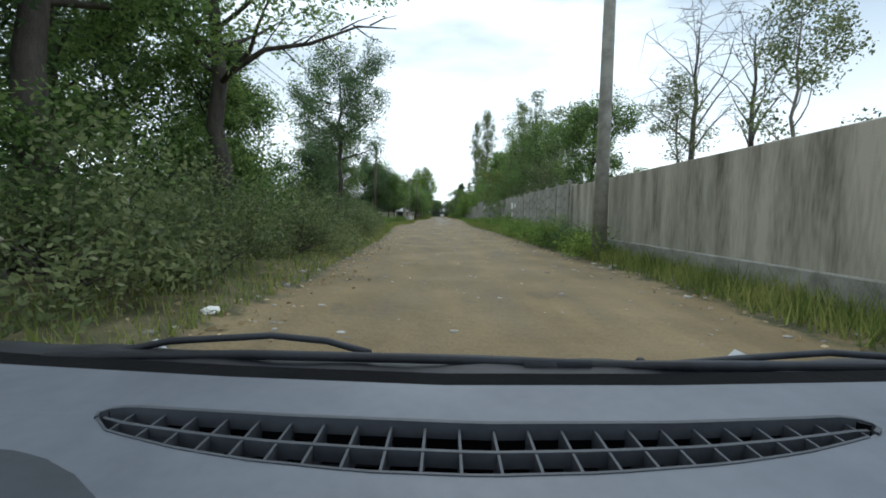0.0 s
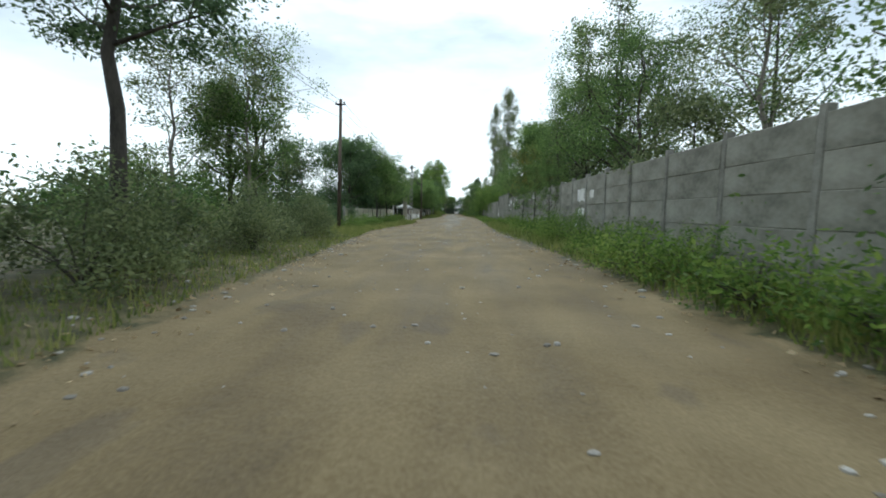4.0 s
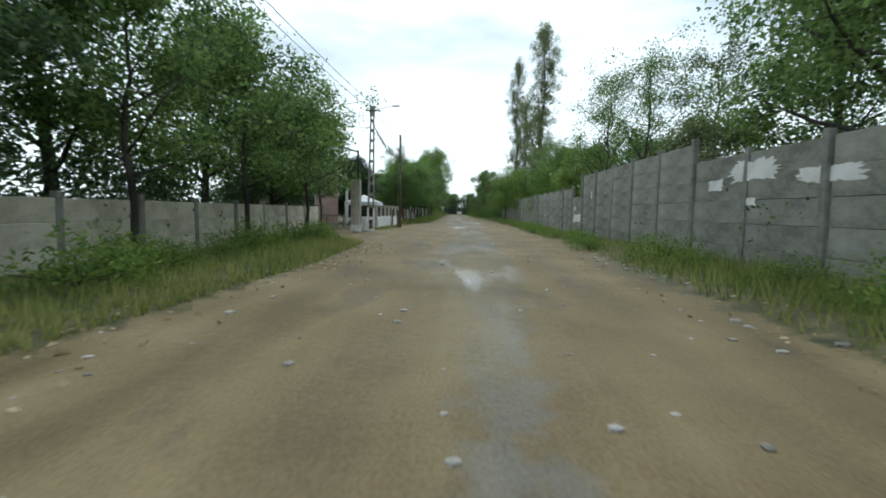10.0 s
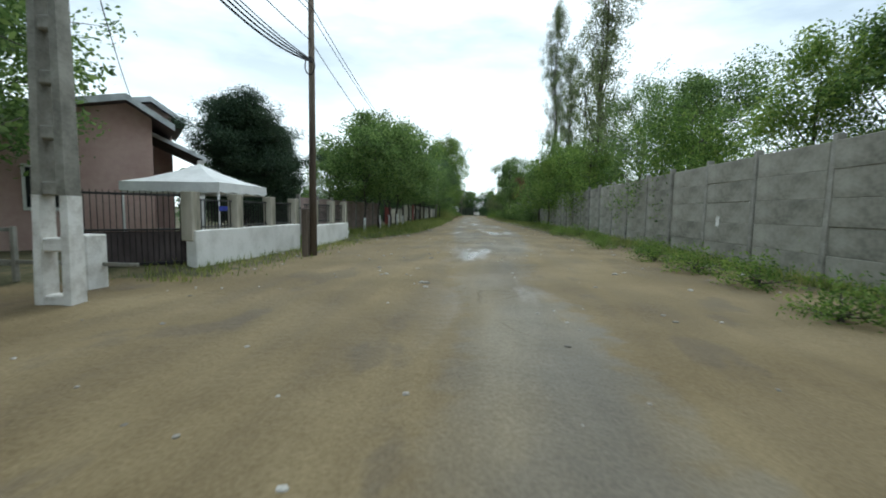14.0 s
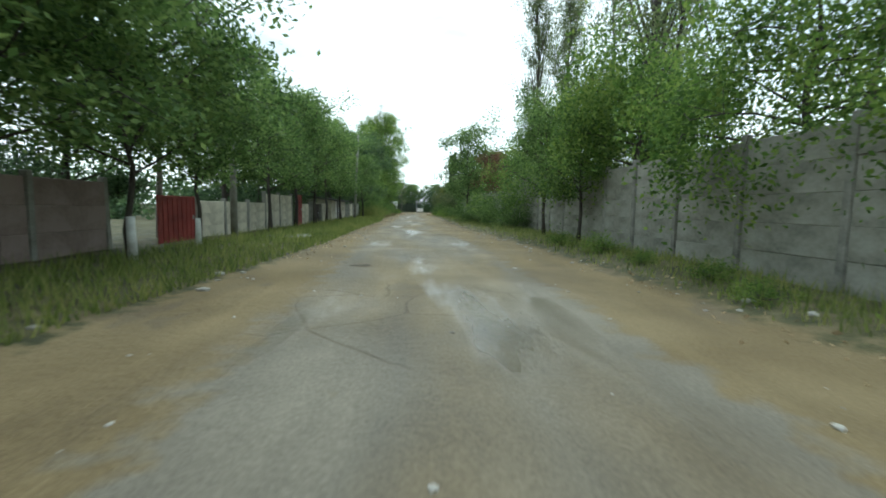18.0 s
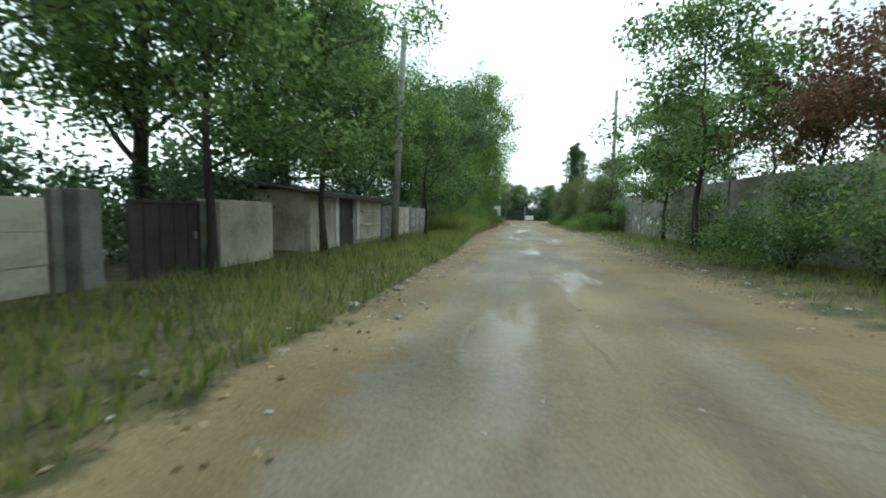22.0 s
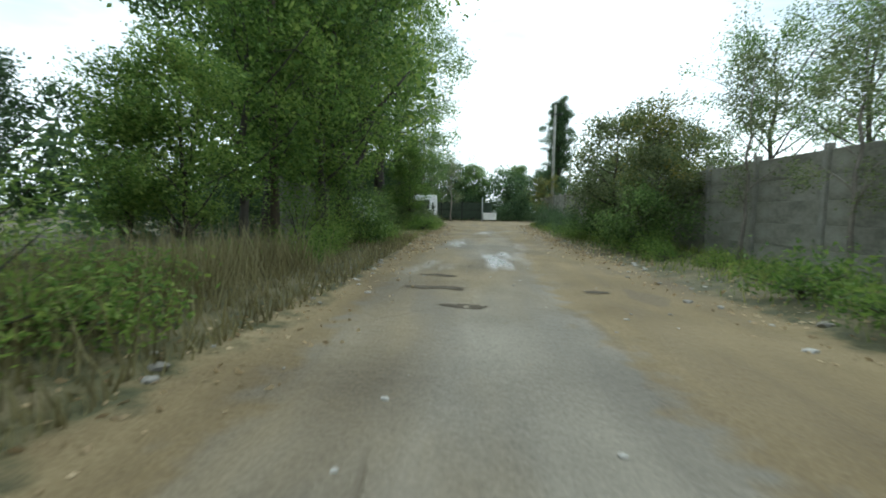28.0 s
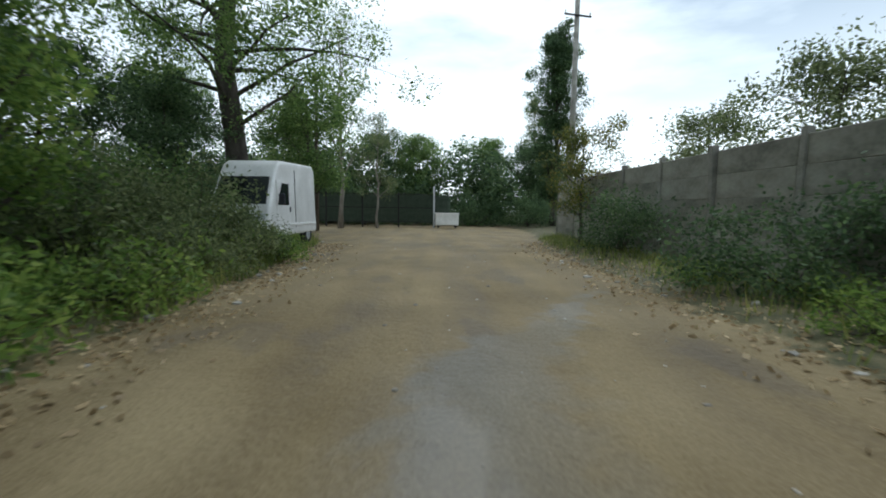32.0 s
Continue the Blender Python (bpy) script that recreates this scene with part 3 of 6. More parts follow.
wall_1 = panel_wall("wall_east_1", "grey precast concrete panel wall with posts", 17.9, 20, lambda y: 5, wall_x, seed=3)
wall_2 = panel_wall("wall_east_2", "tall grey precast concrete panel wall, worn paint", 59.9, 24, lambda y: 6 if y < 70.1 else 4 if y < 72.2 else 5, wall_x, seed=4)
wall_3 = panel_wall("wall_east_3", "grey precast concrete panel wall behind shrubs", 110.3, 39, lambda y: 6 if y < 118 else 5, wall_x, seed=5)
for i, (y, z, w, h) in enumerate(((57.6, 2.2, 1.7, 0.55), (55.7, 1.97, 1.55, 0.35), (58.9, 1.95, 0.7, 0.33), (54.6, 2.4, 0.25, 0.19), (33.3, 1.95, 1.3, 0.55), (33.2, 1.3, 1.2, 0.4), (33.9, 0.85, 0.5, 0.4), (31.9, 1.95, 0.6, 0.35), (53.4, 2.3, 0.8, 0.4), (53.0, 1.75, 0.35, 0.28), (57.6, 1.55, 0.4, 0.2), (44.6, 2.25, 0.7, 0.3), (46.1, 2.2, 0.4, 0.15),
                                  (71.2, 0.98, 2.1, 0.5), (71.8, 1.5, 0.35, 0.28), (70.5, 1.42, 0.25, 0.3), (52.6, 0.95, 0.3, 0.3), (80.2, 1.1, 0.2, 0.3), (68.9, 2.1, 0.2, 0.4))):
    x = wall_x(y) - 0.045
    paint_patch(x, y, z, w, h, 20 + i, wall_1 if y < 59.9 else wall_2)
for i, (y, z, w, h) in enumerate(((140.2, 1.05, 1.3, 0.4), (143.0, 1.15, 0.5, 0.25), (142.2, 0.6, 0.4, 0.4), (138.7, 0.95, 0.5, 0.4))):
    paint_patch(wall_x(y) - 0.05, y, z, w, h, 50 + i, wall_3)

# ---- fences and walls on the other side ----
LOW = box_me("slab", 0.06, 1.92, 0.43, M_PLASTER, 0.012)
LOWP = box_me("slab", 0.06, 1.98, 0.43, M_PLASTER, 0.012)
LOWR = box_me("slab", 0.07, 1.95, 0.55, M_ROSE, 0.012)
panel_wall("fence_west_1", "low weathered concrete panel fence among trees", 47.6, 11, lambda y: 3, lambda y: -8.2, pitch=2.0, slab=LOW, slab_h=0.43, seed=6)
panel_wall("fence_west_2", "rose tinted concrete fence behind fruit trees", 86.0, 7, lambda y: 3, lambda y: -8.6, pitch=2.05, slab=LOWR, slab_h=0.55, seed=7)
panel_wall("fence_west_3", "stained concrete panel fence", 104.4, 5, lambda y: 4 if y > 109 else 3, lambda y: -8.6, pitch=2.1, slab=LOWP, slab_h=0.43, seed=8)
panel_wall("fence_west_4", "old plastered panel fence", 116.5, 1, lambda y: 3, lambda y: -8.6, pitch=2.1, slab=LOW, slab_h=0.43, seed=9)
SLAB5 = box_me("slab", 0.06, 1.94, 0.478, M_CONC, 0.012)
SLAB5P = box_me("slab", 0.06, 1.94, 0.478, M_PLASTER, 0.012)
panel_wall("fence_west_5", "old concrete panel fence with cracked slabs", 131.3, 1, lambda y: 3, lambda y: -8.55, pitch=2.1, slab=SLAB5, slab_h=0.48, seed=10)
panel_wall("fence_west_6", "cream plastered panel fence, dirty at the foot", 133.55, 1, lambda y: 3, lambda y: -8.55, pitch=2.1, slab=SLAB5P, slab_h=0.48, seed=11)
panel_wall("fence_west_7", "old concrete panel fence beside bushes", 135.8, 2, lambda y: 3, lambda y: -8.55, pitch=2.0, slab=SLAB5, slab_h=0.48, seed=12)


def sheet_gate(name, label, x, y, w, h, mat, post=True, ribs=6, z=0.05):
    """A sheet metal gate leaf in a frame, hung on posts, facing the lane."""
    g = tagged(new(name), label, "gate")
    g.matrix_basis = pose(x, y, z)
    put("panel", box_me("panel", 0.02, w - 0.06, h - 0.08, mat, 0.004), g, pose(0, 0, 0.06))
    for s in (-1, 1):
        put("stile", box_me("stile", 0.05, 0.05, h, mat, 0.006), g, pose(0.01, s * (w / 2 - 0.03), 0.0))
    for zz in (0.06, h - 0.06):
        put("rail", box_me("rail", 0.045, w - 0.12, 0.05, mat, 0.006), g, pose(0.012, 0, zz))
    for i in range(1, ribs):
        put("rib", box_me("rib", 0.02, 0.02, h - 0.16, mat, 0.004), g, pose(0.02, -w / 2 + w * i / ribs, 0.08))
    put("handle", box_me("handle", 0.05, 0.03, 0.12, M_STEEL, 0.008), g, pose(0.035, w / 2 - 0.14, h * 0.5))
    put("plinth", box_me("plinth", 0.07, w, 0.12, M_CONC_POST, 0.01), g, pose(0, 0, -0.08))
    return g


sheet_gate("metal_gate", "faded red sheet metal gate", -8.55, 103.25, 2.0, 1.45, M_RED, ribs=8)
sheet_gate("metal_gate", "red sheet metal door in a fence", -8.45, 115.9, 0.95, 1.85, M_RED, ribs=2)
sheet_gate("metal_gate", "dark sheet metal yard gate", -8.6, 120.4, 1.5, 1.35, M_BROWN, ribs=5)
ct = tagged(new("wall_cream"), "cream plastered yard wall, stained at the foot", "yard wall", kind="structure")
box("wall_panel", -8.6, 122.3, -0.05, 0.18, 2.2, 1.5, M_PLASTER, ct, 0.015)
box("pillar", -8.5, 118.9, -0.05, 0.3, 0.3, 1.55, M_CONC_POST, ct, 0.015)
box("pillar", -8.5, 121.3, -0.05, 0.28, 0.24, 1.45, M_CONC_POST, ct, 0.015)

panel_wall("fence_west_8", "pale grey concrete panel in the bushes", 161.8, 1, lambda y: 4, lambda y: -9.15, pitch=2.5, slab=box_me("slab", 0.06, 2.36, 0.5, M_CONC, 0.012), slab_h=0.5, seed=13)

# shed wall with a metal door and a felt roof
shed = tagged(new("shed"), "low concrete shed with dark felt roof and brown metal door", "shed")
shed.matrix_basis = pose(-8.5, 125.2, 0)
for a, c in ((0.0, 1.55), (3.45, 5.9)):
    box("wall", -0.1, (a + c) / 2, 0, 0.2, c - a, 1.82, M_PLASTER, shed, 0.012)
box("lintel", -0.1, 2.5, 1.72, 0.22, 1.9, 0.12, M_CONC_POST, shed, 0.01)
for y in (1.66, 3.36):
    box("door_post", -0.06, y, 0, 0.24, 0.2, 1.78, M_WHITE, shed, 0.012)
d = box("door", -0.12, 2.5, 0.02, 0.05, 1.5, 1.68, M_BROWN, shed, 0.008)
box("door_handle", 0.05, 0.6, 0.85, 0.06, 0.04, 0.14, M_STEEL, d, 0.006)
for k in range(3):
    box("board", 0.03, 4.7, 0.25 + 0.5 * k, 0.06, 2.0, 0.09, M_PLASTER, shed, 0.012, (0, 8 - 5 * k, 0))
for a, c, nm in ((0.0, 5.9, "back_wall"),):
    box(nm, -3.4, 2.95, 0, 0.2, 5.9, 2.3, M_CONC, shed, 0.012)
for y in (0.1, 5.8):
    box("side_wall", -1.75, y, 0, 3.1, 0.2, 1.85, M_PLASTER, shed, 0.012)
box("roof", -1.7, 2.95, 1.95, 4.1, 6.3, 0.09, M_TILE, shed, 0.02, (0, 7, 0))
box("fascia", 0.33, 2.95, 1.66, 0.06, 6.3, 0.14, M_TILE, shed, 0.01)

# yard by the side turning: pillar, gate frame, low white wall, railings, tent
gp = tagged(new("gate_pillar"), "tall stained concrete gate pillar with rusty steel post", "gate pillar")
gp.matrix_basis = pose(-7.0, 72.45, 0)
put("pillar", box_me("pillar", 0.52, 0.42, 2.9, M_CONC_PALE, 0.03), gp)
paint = box_me("whitewash", 0.53, 0.43, 0.42, M_WHITEWASH, 0.03)
put("whitewash", paint, gp, None, "flaking whitewash at the foot")
put("steel_post", box_me("steel_post", 0.1, 0.1, 1.65, M_DARK, 0.006), gp, pose(0.12, 0, 2.88))
put("cap", box_me("cap", 0.16, 0.16, 0.03, M_DARK, 0.004), gp, pose(0.12, 0, 2.9))
v, f = tube([(0.12, 0, 4.42), (-0.9, -0.1, 4.75), (-2.8, -0.3, 5.2)], 0.045, 6)
put("beam", mesh_of("beam", v, f, M_DARK), gp)
v, f = tube([(-0.85, -0.1, 4.85), (-1.4, -0.15, 5.4), (-2.9, -0.3, 5.75)], 0.03, 6)
put("brace", mesh_of("brace", v, f, M_DARK), gp)

yard = tagged(new("fence_yard"), "low white yard wall with pillars and dark railings", "yard wall", kind="structure")
for i, (ya, yb, h) in enumerate(((76.35, 81.2, 0.8), (81.85, 86.0, 0.72))):
    box("plinth", -6.62, (ya + yb) / 2, -0.05, 0.22, yb - ya, h + 0.05, M_WHITE, yard, 0.015)
for y in (76.45, 78.0, 79.6, 81.1, 82.7, 84.4, 85.9):
    box("pillar", -6.68, y, 0.6, 0.24, 0.26, 0.95, M_CONC_PALE, yard, 0.015)
RAIL_BAR = box_me("bar", 0.016, 0.016, 0.62, M_DARK, 0.0)
for a, c in ((76.6, 77.85), (78.15, 79.45), (79.75, 80.95), (81.9, 82.55), (82.85, 84.25), (84.55, 85.75)):
    for z in (0.84, 1.38):
        box("rail", -6.68, (a + c) / 2, z, 0.03, c - a, 0.03, M_DARK, yard, 0.004)
    k = int((c - a) / 0.11)
    for i in range(k):
        put("bar", RAIL_BAR, yard, pose(-6.68, a + (i + 0.5) * (c - a) / k, 0.8))
yg = tagged(new("yard_gate"), "dark barred metal yard gate, closed", "gate")
yg.matrix_basis = pose(-7.36, 75.95, 0.05, 0, 0, -47) @ Matrix.Diagonal((1, 0.8, 1, 1))
for s in (-1, 1):
    put("stile", box_me("stile", 0.06, 0.06, 1.5, M_DARK, 0.006), yg, pose(0, s * 1.02, 0))
for z in (0.12, 0.75, 1.4):
    put("rail", box_me("rail", 0.04, 2.0, 0.04, M_DARK, 0.004), yg, pose(0, 0, z))
GBAR = box_me("bar", 0.018, 0.018, 1.42, M_DARK, 0.0)
for i in range(18):
    put("bar", GBAR, yg, pose(0, -0.95 + i * 0.112, 0.06))
put("sheet", box_me("sheet", 0.006, 1.98, 0.68, M_BROWN, 0.0), yg, pose(-0.02, 0, 0.06))
box("concrete_block", -6.98, 74.5, -0.03, 0.32, 0.38, 0.85, M_WHITEWASH, None, 0.02)
tagged(bpy.data.objects["concrete_block"], "rough concrete block beside the lattice pole", "concrete block")
dm = tagged(new("wooden_panel"), "dark brown wooden board leaning by a pole", "board")
dm.matrix_basis = pose(-6.4, 81.5, 0)
for k in range(3):
    put("plank", box_me("plank", 0.04, 0.17, 1.25, M_WOODPOLE, 0.006), dm, pose(0.0, -0.18 + 0.18 * k, 0.0))

lf = tagged(new("low_fence"), "low grey railed fence with dark bars in the side yard", "fence")
lf.matrix_basis = pose(-10.4, 74.6, 0.05)
for z in (0.25, 0.78):
    put("rail", box_me("rail", 4.2, 0.05, 0.06, M_CONC_POST, 0.008), lf, pose(0, 0, z))
for k in range(5):
    put("post", box_me("post", 0.07, 0.07, 0.86, M_CONC_POST, 0.008), lf, pose(-2.1 + 1.05 * k, 0, 0))
for k in range(40):
    put("bar", box_me("bar", 0.012, 0.012, 0.5, M_DARK, 0.0) if k == 0 else lf.children[-1].data, lf, pose(-2.05 + 0.105 * k, 0, 0.28))
bs = tagged(new("name_plate", box_me("name_plate", 0.02, 0.3, 0.1, M_BLUE, 0.004)), "small blue plate on the yard railings", "plate")
bs.matrix_basis = pose(-6.57, 77.35, 1.18)

tent = tagged(new("party_tent"), "white pavilion tent with pitched canopy on poles", "tent")
tent.matrix_basis = pose(-7.95, 78.65, 0.0, 0, 0, 2)
hw, ez, az = 1.12, 1.80, 2.3
rim = [(-hw, -hw, ez), (hw, -hw, ez), (hw, hw, ez), (-hw, hw, ez)]
vs = rim + [(0, 0, az)]
fs = []
for i in range(4):
    a, c = Vector(rim[i]), Vector(rim[(i + 1) % 4])
    m1 = len(vs)
    for fr in (0.33, 0.66):
        vs.append(tuple(a.lerp(Vector((0, 0, az)), fr) - Vector((0, 0, 0.05))))
        vs.append(tuple(c.lerp(Vector((0, 0, az)), fr) - Vector((0, 0, 0.05))))
    fs += [(i, (i + 1) % 4, m1 + 1, m1), (m1, m1 + 1, m1 + 3, m1 + 2), (m1 + 2, m1 + 3, 4)]
put("canopy", mesh_of("canopy", vs, fs, M_CANVAS), tent)
for i in range(4):
    a, c = Vector(rim[i]), Vector(rim[(i + 1) % 4])
    k = 9
    vs, fs = [], []
    for j in range(k):
        p = a.lerp(c, j / (k - 1))
        o = Vector((p.x, p.y, 0)).normalized() * (0.02 + 0.012 * (j % 2))
        vs += [tuple(p + o), tuple(p + o * 1.2 + Vector((0, 0, -0.2 - 0.03 * (j % 2))))]
    fs = [(2 * j, 2 * j + 2, 2 * j + 3, 2 * j + 1) for j in range(k - 1)]
    put("valance", mesh_of("valance", vs, fs, M_CANVAS), tent)
for a, c, _ in rim:
    v, f = tube([(a * 0.97, c * 0.97, 0), (a * 0.97, c * 0.97, ez)], 0.025, 8)
    put("pole", mesh_of("pole", v, f, M_WHITE, True), tent)
for s in (-1, 1):
    box("truss", 0, s * 1.08, 1.55, 2.16, 0.03, 0.03, M_WHITE, tent, 0.004)
    box("truss", s * 1.08, 0, 1.55, 0.03, 2.16, 0.03, M_WHITE, tent, 0.004)

# the pink house behind: two low gables facing the side yard, a pent roof between them
house = tagged(new("house"), "pink rendered house with two low gables and dark soffits", "house")
house.matrix_basis = pose(-10.2, 80.0, 0, 0, 0, 40)


def slab_between(name, a, c, y0, y1, t, mat):
    """A flat sheet in x and z from a to c, running from y0 to y1, t thick."""
    v = [(x, y, z + k) for k in (0.0, t) for x, z, y in ((a[0], a[1], y0), (c[0], c[1], y0), (c[0], c[1], y1), (a[0], a[1], y1))]
    put(name, mesh_of(name, v, [(0, 3, 2, 1), (4, 5, 6, 7), (0, 1, 5, 4), (1, 2, 6, 5), (2, 3, 7, 6), (3, 0, 4, 7)], mat), house)


def gable_block(xa, xb, za, zb, xp, zp, y0, y1, mat, over=0.55, eave=0.45):
    """Walls up to a pitched top, a sheet roof with dark soffit that hangs over; the ridge runs along y."""
    prof = [(xa, -0.05), (xb, -0.05), (xb, zb), (xp, zp), (xa, za)]
    v = [(x, y, z) for y in (y0, y1) for x, z in prof]
    put("wall", mesh_of("wall", v, [(0, 1, 2, 3, 4), (9, 8, 7, 6, 5)] + [((k + 1) % 5, k, 5 + k, 5 + (k + 1) % 5) for k in range(5)], mat), house)
    for x, z in ((xa, za), (xb, zb)):
        d = eave / math.hypot(x - xp, z - zp)
        e = (x + (x - xp) * d, z + (z - zp) * d)
        slab_between("soffit", (e[0], e[1] + 0.02), (xp, zp + 0.02), y0 - over, y1 + 0.3, 0.05, M_BROWN)
        slab_between("roof", (e[0], e[1] + 0.075), (xp, zp + 0.075), y0 - over - 0.03, y1 + 0.33, 0.06, M_ROOF)
        slab_between("barge_board", (e[0], e[1] - 0.03), (xp, zp - 0.03), y0 - over - 0.06, y0 - over - 0.035, 0.17, M_STEEL)


gable_block(-5.0, 0.0, 2.9, 3.65, -0.55, 4.0, 0.0, 3.0, M_PINK, 0.55, 0.6)
gable_block(-5.2, 0.7, 3.6, 4.4, 0.1, 4.8, 3.8, 8.0, M_PINK, 0.45, 0.5)
slab_between("porch_roof", (0.02, 3.4), (1.45, 2.75), 1.2, 3.75, 0.06, M_TILE)
slab_between("porch_fascia", (0.02, 3.35), (1.45, 2.70), 1.14, 1.19, 0.12, M_STEEL)
for y in (1.3, 3.6):
    box("porch_pillar", 1.3, y, 0, 0.18, 0.18, 2.74, M_WHITE, house, 0.02)
for x in (-2.2, -3.9):
    w = put("window", box_me("window", 1.0, 0.08, 1.15, M_WHITE, 0.015), house, pose(x, -0.02, 1.1))
    put("pane", box_me("pane", 0.84, 0.02, 0.98, M_GLASS, 0.0), w, pose(0, -0.04, 0.085))


# ---- poles and wires ----
def round_pole(name, label, x, y, h, r, mat, lean=(0, 0), arms=()):
    p = tagged(new(name), label, "utility pole")
    p.matrix_basis = pose(x, y, -0.05, lean[0], lean[1], 0)
    v, f = tube([(0, 0, 0), (0, 0, h * 0.5), (0, 0, h)], [r, r * 0.86, r * 0.72], 14)
    put("shaft", mesh_of("shaft", v, f, mat, True), p)
    for z, w, rot in arms:
        put("crossarm", box_me("crossarm", w, 0.07, 0.08, M_DARK, 0.008), p, pose(0, -r * 0.8, z, 0, 0, rot))
        for s in (-1, 1):
            v, f = tube([(0, 0, 0), (0, 0, 0.1), (0, 0, 0.16)], [0.02, 0.045, 0.03], 8)
            put("insulator", mesh_of("insulator", v, f, M_WHITE, True), p, pose(s * (w / 2 - 0.06) * math.cos(radians(rot)), -r * 0.8 + s * (w / 2 - 0.06) * math.sin(radians(rot)), z + 0.08))
    return p


round_pole("utility_pole", "thick round concrete pole beside the wall", 4.35, 12.4, 9.5, 0.2, M_CONC_POST)
round_pole("utility_pole", "dark wooden utility pole with wires", -6.95, 41.9, 7.7, 0.12, M_WOODPOLE, (0, 1.2), ((7.35, 0.6, 0),))
wp = round_pole("utility_pole", "slim wooden utility pole with a cable loop", -5.6, 79.9, 6.7, 0.1, M_WOODPOLE, (0, 0))
v, f = tube([(0.13 * math.cos(a), -0.12, 5.0 + 0.22 * math.sin(a)) for a in [i * 0.42 for i in range(16)]], 0.016, 5)
put("cable_loop", mesh_of("cable_loop", v, f, M_CABLE), wp)
put("stub_post", box_me("stub_post", 0.16, 0.16, 1.3, M_WOODPOLE, 0.02), wp, pose(-0.1, -0.28, 0))
round_pole("utility_pole", "pale concrete pole by the fence", -7.6, 105.0, 6.8, 0.12, M_CONC_POST)
round_pole("utility_pole", "pale square concrete pole leaning slightly", -7.25, 128.9, 7.6, 0.13, M_CONC_POST, (0, 2.5))
round_pole("utility_pole", "brown wooden pole among trees", -8.1, 159.3, 7.2, 0.11, M_WOODPOLE)
round_pole("utility_pole", "wooden pole far behind the van", -9.5, 196.8, 8.6, 0.11, M_WOODPOLE)
round_pole("utility_pole", "concrete pole rising over the wall", 3.9, 150.5, 11.0, 0.16, M_CONC_POST, (0, 0), ((6.0, 0.5, 40),))
tp = round_pole("utility_pole", "tall grey pole with crossarm and insulators", 4.1, 195.5, 12.2, 0.17, M_CONC_POST, (0, 0), ((11.2, 1.5, 12),))
for k in (-1, 0, 1):
    v, f = tube([(0, 0, 0), (0, 0, 0.18), (0, 0, 0.3)], [0.03, 0.07, 0.05], 8)
    put("insulator", mesh_of("insulator", v, f, M_DARK, True), tp, pose(0.2 * k, 0, 12.15 + (0.06 if k == 0 else 0)))
round_pole("utility_pole", "distant concrete pole beyond the wall", 9.5, 214, 9.5, 0.15, M_CONC_POST)

lat = tagged(new("lattice_pole"), "concrete lattice pole with whitewashed foot", "utility pole")
lat.matrix_basis = pose(-6.4, 73.5, -0.05, 0, 0.8, 8)
H, W0, W1 = 7.15, 0.47, 0.25


def taper_box(w0, w1, d0, d1, z0, z1, x0, x1):
    return ([(x0 - w0 / 2, -d0 / 2, z0), (x0 + w0 / 2, -d0 / 2, z0), (x0 + w0 / 2, d0 / 2, z0), (x0 - w0 / 2, d0 / 2, z0),
             (x1 - w1 / 2, -d1 / 2, z1), (x1 + w1 / 2, -d1 / 2, z1), (x1 + w1 / 2, d1 / 2, z1), (x1 - w1 / 2, d1 / 2, z1)],
            [(0, 3, 2, 1), (4, 5, 6, 7), (0, 1, 5, 4), (1, 2, 6, 5), (2, 3, 7, 6), (3, 0, 4, 7)])


def wid(z):
    return W0 + (W1 - W0) * z / H


for za, zb, mt, nm in ((0, 1.42, M_WHITEWASH, "foot_leg"), (1.42, H, M_CONC_POST, "leg")):
    for s in (-1, 1):
        v, f = taper_box(0.10, 0.09 if mt is M_WHITEWASH else 0.07, 0.26, 0.24 if mt is M_WHITEWASH else 0.16, za, zb, s * (wid(za) / 2 - 0.065), s * (wid(zb) / 2 - 0.05))
        put(nm, mesh_of(nm, v, f, mt), lat, None, "whitewashed leg" if mt is M_WHITEWASH else "")
z = 0.0
while z < H - 0.3:
    w = wid(z + 0.1) - 0.12
    put("rung", box_me("rung", w, 0.2 - 0.012 * z, 0.17, M_WHITEWASH if z < 1.3 else M_CONC_POST, 0.02), lat, pose(0, 0, z))
    z += 0.72 - 0.03 * z
put("cap", box_me("cap", 0.3, 0.2, 0.55, M_CONC_POST, 0.02), lat, pose(0, 0, H - 0.5))
put("bracket", box_me("bracket", 0.9, 0.05, 0.06, M_DARK, 0.006), lat, pose(0.05, -0.14, H - 0.25))
v, f = tube([(0.1, -0.1, H - 0.2), (0.7, -0.3, H - 0.05), (1.25, -0.5, H + 0.02)], [0.022, 0.02, 0.016], 6)
put("lamp_arm", mesh_of("lamp_arm", v, f, M_STEEL, True), lat)
put("lamp_head", box_me("lamp_head", 0.42, 0.14, 0.07, M_STEEL, 0.025), lat, pose(1.35, -0.53, H - 0.02, 0, 0, -18))
v, f = tube([(0.22 + 0.1 * math.cos(a), -0.16, 5.5 + 0.2 * math.sin(a)) for a in [i * 0.42 for i in range(16)]], 0.016, 5)
put("cable_loop", mesh_of("cable_loop", v, f, M_CABLE), lat)


def wire(a, c, sag, r=0.011, label="thin black overhead wire"):
    a, c = Vector(a), Vector(c)
    pts = [a.lerp(c, i / 14) - Vector((0, 0, sag * 4 * (i / 14) * (1 - i / 14))) for i in range(15)]
    v, f = tube(pts, r, 5)
    tagged(new("overhead_wire", mesh_of("overhead_wire", v, f, M_CABLE, True)), label, "wire")


